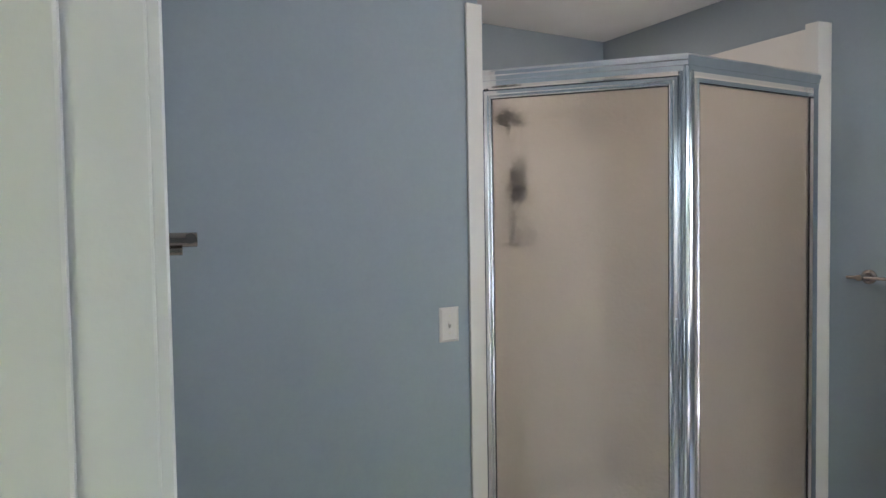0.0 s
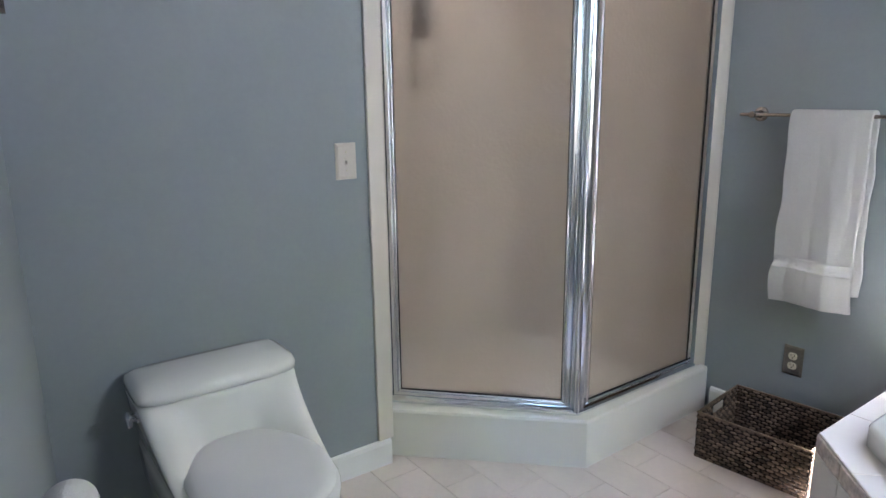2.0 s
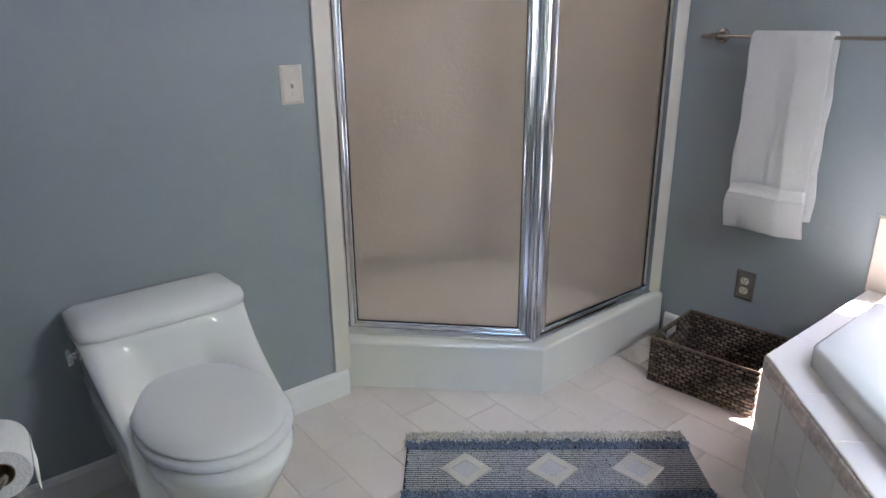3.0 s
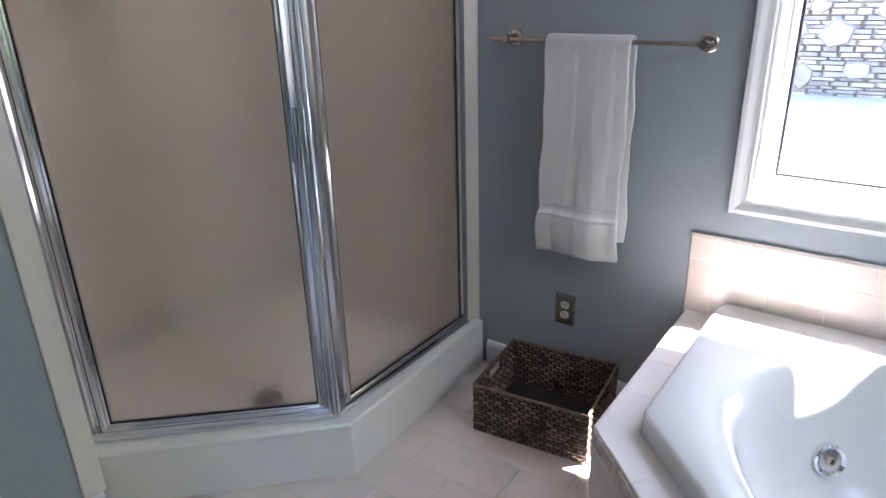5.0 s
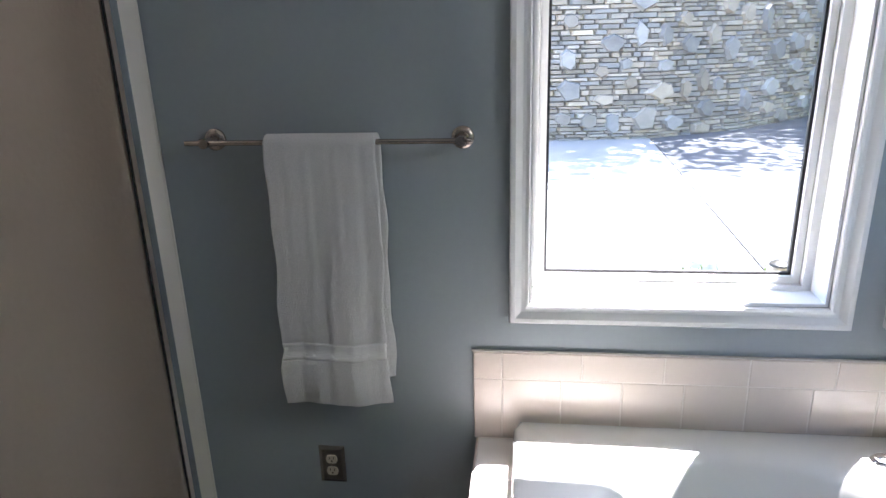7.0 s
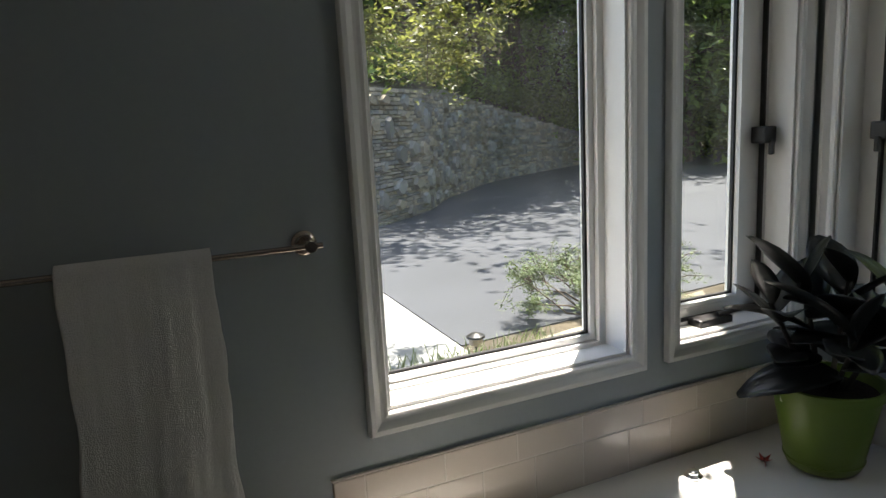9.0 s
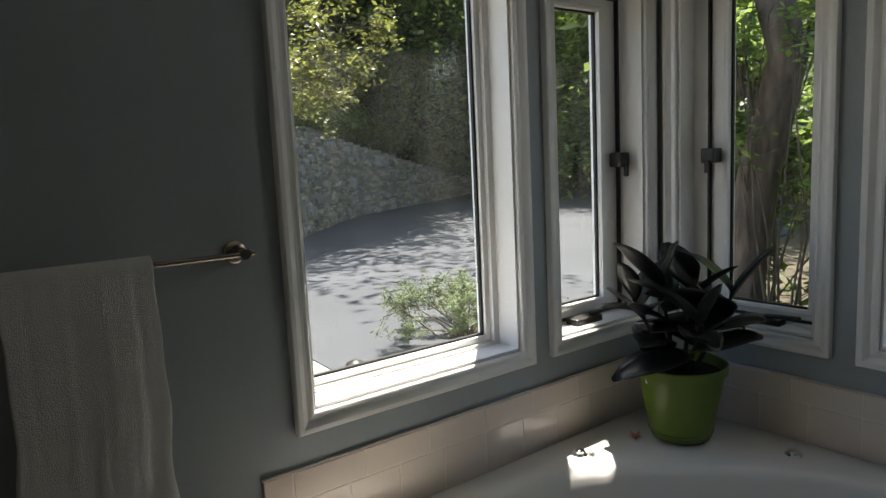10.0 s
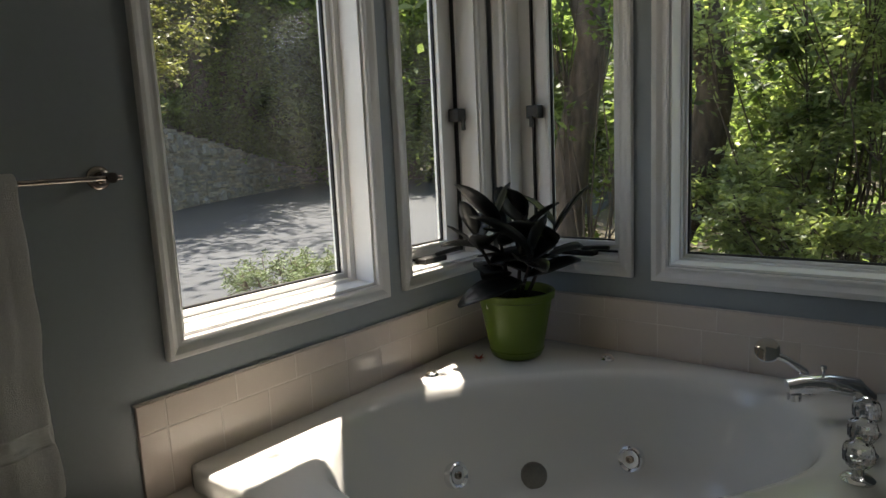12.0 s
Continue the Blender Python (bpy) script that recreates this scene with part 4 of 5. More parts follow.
def fringe(y0, y1, seed, count, h=0.012, spill=0.0):
    rng = random.Random(seed)
    bm = bmesh.new()
    for _ in range(count):
        x, y = rng.uniform(0, RL), rng.uniform(y0, y1)
        a = rng.uniform(-0.9, 0.9) + (math.pi / 2 if rng.random() < 0.7 else -math.pi / 2)
        ln = rng.uniform(0.010, 0.022) + spill * rng.random()
        dx, dy = math.cos(a) * ln, math.sin(a) * ln
        px, py = -math.sin(a) * 0.0022, math.cos(a) * 0.0022
        z = rng.uniform(0.5, 1.0) * h
        v = [bm.verts.new(p) for p in ((x - px, y - py, 0.003), (x + px, y + py, 0.003), (x + dx * 0.5 + px, y + dy * 0.5 + py, z + 0.003), (x + dx * 0.5 - px, y + dy * 0.5 - py, z + 0.003), (x + dx, y + dy, z * 0.35))]
        bm.faces.new(v[:4])
        bm.faces.new((v[3], v[2], v[4]))
    return bm


tagged(part("yarn", yarn_rows(-RW + 0.05, -0.09, 5), RUGG, rug, "pale grey yarn ridges"), kind="stuff")
tagged(part("fringe", fringe(-0.045, -0.012, 6, 2600, 0.014, 0.012), RUGC, rug, "cream cotton fringe"), kind="stuff")
tagged(part("pile_band", fringe(-0.092, -0.045, 7, 2600, 0.012), RUGB, rug, "denim blue pile band"), kind="stuff")
tagged(part("pile_band", fringe(-0.335, -0.300, 8, 2200, 0.012), RUGB, rug, "denim blue pile band"), kind="stuff")
tagged(part("fringe", fringe(-RW, -RW + 0.04, 9, 2400, 0.014), RUGC, rug, "cream cotton fringe"), kind="stuff")
for row in (-0.193, -0.43):
    for k in range(3):
        cx = 0.19 + 0.268 * k
        bm = bmesh.new()
        for s, z in ((1.0, 0.006), (0.98, 0.011), (0.56, 0.011), (0.54, 0.007)):
            for vx, vy in ((0.083, 0), (0, 0.083), (-0.083, 0), (0, -0.083)):
                bm.verts.new((cx + vx * s, row + vy * s, z))
        bm.verts.ensure_lookup_table()
        for r in range(3):
            for q in range(4):
                bm.faces.new([bm.verts[i] for i in (4 * r + q, 4 * r + (q + 1) % 4, 4 * r + 4 + (q + 1) % 4, 4 * r + 4 + q)])
        dmd = part("diamond", bm, RUGC, rug, "raised cream diamond")
        bm = bmesh.new()
        v = [bm.verts.new((cx + a * 0.046, row + b * 0.046, 0.0082)) for a, b in ((1, 0), (0, 1), (-1, 0), (0, -1))]
        bm.faces.new(v)
        part("diamond_centre", bm, RUGG, dmd)

# ---- corner tub ----
DECK_Z, RIM_Z = 0.448, 0.508
TC = 0.725  # basin centre from both window walls


def uv(u, v, z=0.0):
    """A point measured from the window corner along the two walls."""
    return (XE - u, -v, z)


deck = setting(new("tub_deck"), "white tiled deck and apron round the corner tub", "tub surround")
DU, DCUT = 1.572, 2.296
poly = [uv(0.002, 0.002)[:2], uv(0.002, DU)[:2], uv(DCUT - DU, DU)[:2], uv(DU, DCUT - DU)[:2], uv(DU, 0.002)[:2]]
inner = [uv(0.03, 0.03)[:2], uv(0.03, DU - 0.12)[:2], uv(DCUT - 0.26 - DU + 0.12, DU - 0.12)[:2], uv(DU - 0.12, DCUT - 0.26 - DU + 0.12)[:2], uv(DU - 0.12, 0.03)[:2]]
part("deck_core", loft([[(x, y, z) for x, y in p] for p, z in ((poly, 0.0), (poly, DECK_Z - 0.0015), (inner, DECK_Z - 0.0015), (inner, 0.0))], cap=False), WGROUT, deck)

tub = empty("corner_bathtub", "white acrylic corner whirlpool bathtub set in a tiled deck", "bathtub", uv(TC, TC, 0))


def rim_r(a):
    c, s = math.cos(a), math.sin(a)
    r = 9.0
    lo, hi, cut = 0.014 - TC, 1.475 - TC, 2.165 - 2 * TC
    for k, lim in ((c, (lo, hi)), (s, (lo, hi))):
        if abs(k) > 1e-6:
            r = min(r, (lim[1] if k > 0 else lim[0]) / k)
    if c + s > 1e-6:
        r = min(r, cut / (c + s))
    return r


def basin_r(a):
    """Oval long across the corner's diagonal, with a seat notch towards the corner."""
    p, q = (math.cos(a) + math.sin(a)) / math.sqrt(2), (math.cos(a) - math.sin(a)) / math.sqrt(2)
    e = 2.35
    return 1.0 / ((abs(p) / 0.425) ** e + (abs(q) / 0.685) ** e) ** (1 / e)


NA = 180
ANG = [2 * math.pi * k / NA for k in range(NA)]
LEVELS = [("r", 0.0, DECK_Z + 0.001), ("r", 0.0, RIM_Z - 0.014), ("r", -0.004, RIM_Z - 0.005), ("r", -0.014, RIM_Z), ("b", 1.07, RIM_Z - 0.001), ("b", 1.02, RIM_Z - 0.006), ("b", 0.985, RIM_Z - 0.025),
          ("b", 0.955, 0.44), ("b", 0.92, 0.36), ("b", 0.885, 0.28), ("b", 0.84, 0.20), ("b", 0.77, 0.145), ("b", 0.66, 0.118), ("b", 0.45, 0.108), ("b", 0.2, 0.104)]
rings = []
for kind, k, z in LEVELS:
    ring = []
    for a in ANG:
        r = rim_r(a) + k if kind == "r" else basin_r(a) * k
        if kind == "b" and k > 1:
            r = min(r, rim_r(a) - 0.02)
        ring.append((-r * math.cos(a), -r * math.sin(a), z))
    rings.append(ring)
part("shell", loft(rings, cap="end"), ACRYL, tub, "", "all")


def basin_point(a, k, z):
    r = basin_r(a) * k
    return Vector((-r * math.cos(a), -r * math.sin(a), z))


def wall_disc(name, a, k, z, profile, mat, parent, label="", n=28):
    """A turned fitting set on the basin wall, facing its middle."""
    p = basin_point(a, k, z)
    d = Vector((-p.x, -p.y, 0.28 * Vector((p.x, p.y, 0)).length)).normalized()
    ob = part(name, lathe(profile, n), mat, parent, label, True)
    ob.matrix_basis = Matrix.Translation(p) @ d.to_track_quat("Z", "Y").to_matrix().to_4x4()
    return ob


JETS = [(radians(180.5), 0.85, 0.219), (radians(266), 0.85, 0.219), (radians(310), 0.868, 0.25)]
for a, k, z in JETS:
    j = wall_disc("jet_ring", a, k, z, [(0.044, -0.01), (0.044, 0.016), (0.039, 0.020), (0.031, 0.013)], BRIGHT, tub, "chrome jet ring")
    part("jet_socket", lathe([(0.0305, -0.006), (0.0305, 0.0135), (0.024, 0.008), (0.008, 0.009)], 24), BLACK, j)
    part("nozzle", lathe([(0.013, 0.008), (0.013, 0.018), (0.007, 0.02), (0.006, 0.014)], 20), NICKEL, j, "swivel nozzle", True)
wall_disc("suction_cover", radians(228), 0.815, 0.182, [(0.045, -0.01), (0.045, 0.008), (0.036, 0.014), (0.01, 0.015)], PEWTER, tub, "perforated suction cover")
for x, y in ((1.80, -0.135), (2.268, -0.575)):
    o = Vector((x, y, RIM_Z)) - tub.matrix_basis.translation
    ac = part("air_control", lathe([(0.026, 0.0), (0.026, 0.005), (0.022, 0.009)], 26, at=o), BRIGHT, tub, "chrome air control cap", True)
    part("cap_knob", lathe([(0.017, 0.009), (0.017, 0.016), (0.013, 0.019)], 22, at=o), BRIGHT, ac, "", True)

# filler spout, hand shower and acrylic knobs
fz = RIM_Z
sp = empty("tub_spout", "chrome deck-mounted tub spout", "faucet", (2.17, -1.385, fz))
part("base", lathe([(0.036, 0), (0.036, 0.006), (0.027, 0.014), (0.024, 0.05)], 26), BRIGHT, sp, "", True)
part("spout", tube([(0, 0, 0.01), (0.0, 0.004, 0.06), (-0.018, 0.03, 0.088), (-0.05, 0.085, 0.096), (-0.085, 0.145, 0.094), (-0.105, 0.18, 0.086)], [0.024, 0.027, 0.029, 0.027, 0.024, 0.022], 18), BRIGHT, sp, "", True)
part("outlet", lathe([(0.019, -0.018), (0.019, 0.0), (0.014, 0.002)], 20, at=(-0.095, 0.163, 0.068)), BRIGHT, sp, "short round water outlet", True)
part("diverter", lathe([(0.004, 0.0), (0.004, 0.02), (0.008, 0.022), (0.008, 0.03)], 14, at=(-0.06, 0.10, 0.118)), BRIGHT, sp)
hs = empty("hand_shower", "chrome hand shower in its cradle beside the tub", "hand shower", (2.275, -1.215, fz))
part("cradle", lathe([(0.028, 0), (0.028, 0.006), (0.018, 0.014), (0.015, 0.05), (0.021, 0.066)], 22), BRIGHT, hs, "", True)
part("handle", tube([(0.004, -0.012, 0.035), (0, 0.005, 0.07), (-0.003, 0.05, 0.098), (-0.006, 0.085, 0.112)], [0.012, 0.013, 0.011, 0.012], 14), BRIGHT, hs, "", True)
hd = part("spray_head", lathe([(0.012, -0.024), (0.03, -0.012), (0.039, 0.004), (0.036, 0.012), (0.02, 0.015)], 28), BRIGHT, hs, "round chrome spray head", True)
hd.matrix_basis = Matrix.Translation((-0.008, 0.108, 0.122)) @ Vector((-0.8, -0.15, 0.35)).to_track_quat("Z", "Y").to_matrix().to_4x4()


def knob(x, y):
    k = empty("tub_valve", "clear acrylic knob on a chrome base", "faucet handle", (x, y, fz), group="tub valves")
    part("escutcheon", lathe([(0.036, 0), (0.036, 0.004), (0.03, 0.01), (0.014, 0.016), (0.012, 0.04)], 28), BRIGHT, k, "chrome escutcheon", True)
    bm = lathe([(0.012, 0.03), (0.024, 0.036), (0.033, 0.05), (0.034, 0.07), (0.029, 0.085), (0.01, 0.094)], 16)
    part("knob", bm, CLEARAC, k, "faceted clear acrylic knob")
    part("button", lathe([(0.01, 0.094), (0.01, 0.098), (0.006, 0.1)], 16), BRIGHT, k)
    return k


k1 = knob(1.775, -1.411)
copy_thing(k1, pose(1.918, -1.402, fz))
copy_thing(k1, pose(2.06, -1.394, fz))

# ---- plant ----
PX, PY = 2.155, -0.262
pot = empty("potted_rubber_plant", "dark rubber plant in a lime green pot on the tub corner", "plant", (PX, PY, RIM_Z), 0)
part("pot", lathe([(0.078, 0.0), (0.09, 0.012), (0.1, 0.03), (0.134, 0.215), (0.134, 0.222), (0.145, 0.226), (0.147, 0.25), (0.143, 0.254), (0.137, 0.25), (0.13, 0.225), (0.10, 0.2)], 48), POT, pot, "lime green plastic pot", True)
part("saucer", lathe([(0.08, 0.0), (0.092, 0.008), (0.1035, 0.032), (0.1015, 0.034)], 40), POT, pot, "", True)
part("soil", lathe([(0.128, 0.222), (0.09, 0.228), (0.01, 0.231)], 24), SOIL, pot)


def rubber_leaf(ln, wd, droop):
    bm = bmesh.new()
    rows = []
    for j in range(9):
        t_ = j / 8
        w_ = wd * 0.5 * (math.sin(math.pi * min(1, t_ * 0.93 + 0.04)) ** 0.75)
        x = ln * t_
        z = -droop * ln * t_ * t_
        rows.append([bm.verts.new((x, w_ * s, z + abs(s) * w_ * 0.28 + 0.002 * math.sin(t_ * 9) * abs(s))) for s in (-1, -0.5, 0, 0.5, 1)])
    for a, b in zip(rows, rows[1:]):
        for k in range(4):
            bm.faces.new((a[k], a[k + 1], b[k + 1], b[k]))
    return bm


leaf_meshes = []
for i, (ln, wd, dr) in enumerate(((0.215, 0.118, 0.12), (0.23, 0.122, 0.25), (0.195, 0.112, 0.05), (0.235, 0.116, 0.35))):
    ob = finish("leaf", rubber_leaf(ln, wd, dr), RUBBERLEAF, pot, "", "all")
    md = ob.modifiers.new("thickness", "SOLIDIFY")
    md.thickness = 0.0016
    ob.matrix_basis = pose(0, 0, 0.26)
    leaf_meshes.append(ob)
rng = random.Random(11)
STEMS = [((0.03, -0.03), (0.12, -0.11), 0.25), ((-0.03, 0.02), (-0.13, 0.08), 0.25), ((0.0, -0.01), (0.02, -0.03), 0.31), ((-0.02, -0.03), (-0.06, -0.12), 0.20), ((0.0, 0.02), (-0.05, 0.04), 0.30)]
first = True
for si, ((x0, y0), (x1, y1), hgt) in enumerate(STEMS):
    pts = [Vector((x0, y0, 0.22)).lerp(Vector((x1, y1, 0.22 + hgt)), t_) + Vector((0, 0, 0)) for t_ in (0, 0.35, 0.7, 1)]
    part("stem", tube(pts, [0.008, 0.007, 0.006, 0.004], 8), STEM, pot, "", True)
    n = 7
    for k in range(n):
        t_ = 0.34 + 0.66 * k / (n - 1)
        p = Vector((x0, y0, 0.22)).lerp(Vector((x1, y1, 0.22 + hgt)), t_)
        az = k * 137.5 + si * 50 + rng.uniform(-20, 20)
        el = 6 + 56 * t_ ** 2 + rng.uniform(-9, 12)
        src = leaf_meshes[rng.randrange(4)]
        if first and k < 4:
            ob = leaf_meshes[k]
        else:
            ob = src.copy()
            scene.collection.objects.link(ob)
        sc = rng.uniform(0.8, 1.12) * (1.0 if t_ < 0.9 else 0.8)
        ob.matrix_basis = Matrix.Translation(p) @ Euler((radians(rng.uniform(-25, 25)), radians(-el), radians(az))).to_matrix().to_4x4() @ Matrix.Diagonal((sc, sc, sc, 1))
    first = False
part("plant_tag", box((-0.126, 0.03, 0.2), (-0.124, 0.045, 0.30)), WHITE, pot, "white plastic plant tag")

rl = empty("fallen_leaf", "small dry red maple leaf on the tub rim", "leaf", (2.032, -0.172, RIM_Z + 0.001))
bm = bmesh.new()
pts = []
for k in range(10):
    a = 2 * math.pi * k / 10
    r = (0.028 if k % 2 == 0 else 0.011)
    pts.append(bm.verts.new((r * math.cos(a), r * math.sin(a), 0.004 + 0.010 * (k % 2 == 0))))
c = bm.verts.new((0, 0, 0.003))
for k in range(10):
    bm.faces.new((c, pts[k], pts[(k + 1) % 10]))
part("blade", bm, REDLEAF, rl)
part("stalk", tube([(0, 0, 0.003), (-0.02, -0.02, 0.008), (-0.032, -0.03, 0.004)], 0.001, 5), REDLEAF, rl)

# ---- outside: ground, drive, wall, woods ----
GZ = -0.27
ground = setting(finish("ground", box((-400, 0.18, GZ - 0.3), (400, 400, GZ)), EARTH), "leaf-littered ground round the house", "ground")
bm = box((XE + T + 0.01, -400, GZ - 0.3), (400, 0.18, GZ))
setting(finish("ground_side", bm, EARTH), "leaf-littered ground beside the house", "ground")
setting(finish("foundation", box((XB - 0.5, -0.02, GZ - 0.2), (XE + T, T, -0.002)), SIDING), "grey house foundation", "wall")
setting(finish("foundation_side", box((XE + 0.01, -4.7, GZ - 0.2), (XE + T, -0.02, -0.002)), SIDING), "grey house foundation", "wall")


def slope_z(x, y):
    """The drive is level near the house and climbs gently beyond."""
    return GZ + 0.012 + 0.006 * max(0.0, x + y - 14.0)


bm = bmesh.new()
for poly in ([(2.75, 3.3), (3.02, 9.7), (4.6, 10.5), (9.8, 4.2), (6, 3.6)], [(4.6, 10.5), (6.2, 11.9), (7.7, 14.0), (10.3, 16.7), (13.6, 18.8), (19, 21.5), (24, 25), (40, 22), (26, 9), (13, 4.6), (9.8, 4.2)]):
    hi = [bm.verts.new((x, y, slope_z(x, y))) for x, y in poly]
    lo = [bm.verts.new((x, y, GZ - 0.1)) for x, y in poly]
    bm.faces.new(hi)
    for k in range(len(poly)):
        bm.faces.new((lo[k], lo[(k + 1) % len(poly)], hi[(k + 1) % len(poly)], hi[k]))
setting(finish("drive", bm, ASPHALT), "dark asphalt driveway dappled with sunlight", "road")
setting(finish("concrete_pad", prism([(-9, 2.6), (2.72, 3.0), (3.0, 9.7), (1.5, 9.55), (-9, 8.6)], GZ - 0.1, GZ + 0.014), CONCRETE), "pale concrete parking pad", "pavement")
setting(finish("planting_bed", prism([(-4, 0.2), (3.1, 0.2), (5.6, 3.5), (2.73, 3.0), (-4, 2.58)], GZ - 0.1, GZ + 0.008), MULCH), "pale mulched planting bed along the house", "ground")

WALL = [(-5, 8.9, 2.3), (1.5, 9.45, 2.3), (3.0, 9.6, 2.32), (4.6, 10.4, 2.34), (6.2, 11.8, 2.4), (7.7, 13.9, 2.5), (10.3, 16.6, 2.2), (13.6, 18.7, 1.65), (19, 21.4, 0.65), (24, 23.6, 0.4)]


def wall_at(s):
    """Place, direction and top height at s metres along the wall."""
    for (x0, y0, h0), (x1, y1, h1) in zip(WALL, WALL[1:]):
        ln = math.hypot(x1 - x0, y1 - y0)
        if s <= ln or (x1, y1) == WALL[-1][:2]:
            t_ = s / ln
            return Vector((x0 + (x1 - x0) * t_, y0 + (y1 - y0) * t_, 0)), Vector(((x1 - x0) / ln, (y1 - y0) / ln, 0)), h0 + (h1 - h0) * t_
        s -= ln


swall = empty("retaining_wall", "dry-stacked field stone retaining wall along the driveway", "stone wall", (0, 0, GZ), kind="structure")
bm = bmesh.new()
rings = []
for x, y, h in WALL:
    rings.append([(x + a * 0.4, y + a * -0.0 + (0.12 if a == 0 else 0.62), z) for a, z in ((0, 0), (0, h - GZ - 0.02), (1, h - GZ - 0.02), (1, 0))])
part("wall_core", loft(rings), JOINT, swall)


def stone(bm, s, z, w_, h_, depth, rng, sides=0):
    """One rough stone on the wall's face; four-sided when thin, many-sided when large."""
    if sides:
        base = [(0.5 * w_ * math.cos(a) * rng.uniform(0.82, 1.1), 0.5 * h_ * math.sin(a) * rng.uniform(0.82, 1.1)) for a in (2 * math.pi * (k + rng.uniform(-0.25, 0.25)) / sides + 0.6 for k in range(sides))]
    else:
        j = lambda: rng.uniform(-0.12, 0.12)
        base = [(-0.5 * w_ * (1 + j() * 0.3), -0.5 * h_ * (1 + j())), (0.5 * w_ * (1 + j() * 0.3), -0.5 * h_ * (1 + j())), (0.5 * w_ * (1 + j() * 0.3), 0.5 * h_ * (1 + j())), (-0.5 * w_ * (1 + j() * 0.3), 0.5 * h_ * (1 + j()))]
    p, d, top = wall_at(s)
    n = Vector((d.y, -d.x, 0))
    out = []
    for k, dep in ((1.0, -0.13), (1.0, depth * 0.45 - 0.12), (0.8, depth - 0.12)):
        out.append([bm.verts.new(p + d * (a * k) - n * 0.0 + n * dep + Vector((0, 0, z + b * k))) for a, b in base])
    m_ = len(base)
    for a, b in zip(out, out[1:]):
        for k in range(m_):
            bm.faces.new((a[k], a[(k + 1) % m_], b[(k + 1) % m_], b[k]))
    bm.faces.new(out[-1])


rng = random.Random(21)
total = sum(math.hypot(b[0] - a[0], b[1] - a[1]) for a, b in zip(WALL, WALL[1:]))
bms = [bmesh.new(), bmesh.new(), bmesh.new()]
z = 0.0
while z < 2.6:
    h_ = rng.uniform(0.045, 0.095)
    s = rng.uniform(0, 0.2) + 2.0
    while s < total - 0.3:
        w_ = rng.uniform(0.14, 0.46) * (1.0 if s < 20 else 1.6)
        if wall_at(s)[2] - GZ > z + h_:
            stone(bms[rng.choice((0, 0, 1, 2))], s + w_ / 2, z + h_ / 2, w_ - 0.007, h_ - 0.006, rng.uniform(0.10, 0.14), rng)
        s += w_
    z += h_
for b_, m_ in zip(bms, (STONE, STONEB, STONEG)):
    tagged(part("ledge_stones", b_, m_, swall, "thin stacked ledge stones"), kind="stuff")
big = 0
placed = []
for _ in range(5000):
    if big >= 285:
        break
    s, z = rng.uniform(4.5, 27), rng.uniform(0.12, 2.4)
    w_, h_ = rng.uniform(0.2, 0.58), rng.uniform(0.2, 0.5)
    if z + h_ / 2 > wall_at(s)[2] - GZ - 0.05 or z - h_ / 2 < 0.0:
        continue
    if any(abs(s - a) < (w_ + c_) / 2 + 0.05 and abs(z - b) < (h_ + d_) / 2 + 0.03 for a, b, c_, d_ in placed):
        continue
    placed.append((s, z, w_, h_))
    b_ = bmesh.new()
    stone(b_, s, z, w_, h_, rng.uniform(0.17, 0.21), rng, rng.choice((5, 6, 6, 7)))
    part("stone", b_, rng.choice((STONEG, STONEG, STONE, STONEB)), swall)
    big += 1

# hillside behind the wall
bm = bmesh.new()
rows = []
for x, y, h in WALL:
    rows.append([bm.verts.new((x + dx * 0.35, y + 0.4 + dx, h - 0.03 + dz)) for dx, dz in ((0, 0), (2, 0.5), (6, 2.6), (12, 6.0), (22, 11.0), (40, 18.0))])
for a, b in zip(rows, rows[1:]):
    for k in range(5):
        bm.faces.new((a[k], a[k + 1], b[k + 1], b[k]))
setting(finish("hillside", bm, EARTH, smooth="all"), "wooded hillside above the stone wall", "ground")


def limb(bm, p, d, ln, r, rng, depth, tips):
    """A wandering tapered limb that forks."""
    pts, rs = [p.copy()], [r]
    for k in range(4):
        d = (d + Vector((rng.uniform(-0.22, 0.22), rng.uniform(-0.22, 0.22), rng.uniform(-0.05, 0.15)))).normalized()
        pts.append(pts[-1] + d * ln / 4)
        rs.append(r * (1 - 0.15 * (k + 1)))
    tube(pts, rs, 7 if depth else 10, bm)
    tips += pts[2:]
    if depth < 2:
        for q in (1, 2, 3, 4, 4):
            nd = (d + Vector((rng.uniform(-1, 1), rng.uniform(-1, 1), rng.uniform(-0.3, 0.6)))).normalized()
            limb(bm, pts[q], nd, ln * rng.uniform(0.45, 0.7), rs[q] * 0.5, rng, depth + 1, tips)


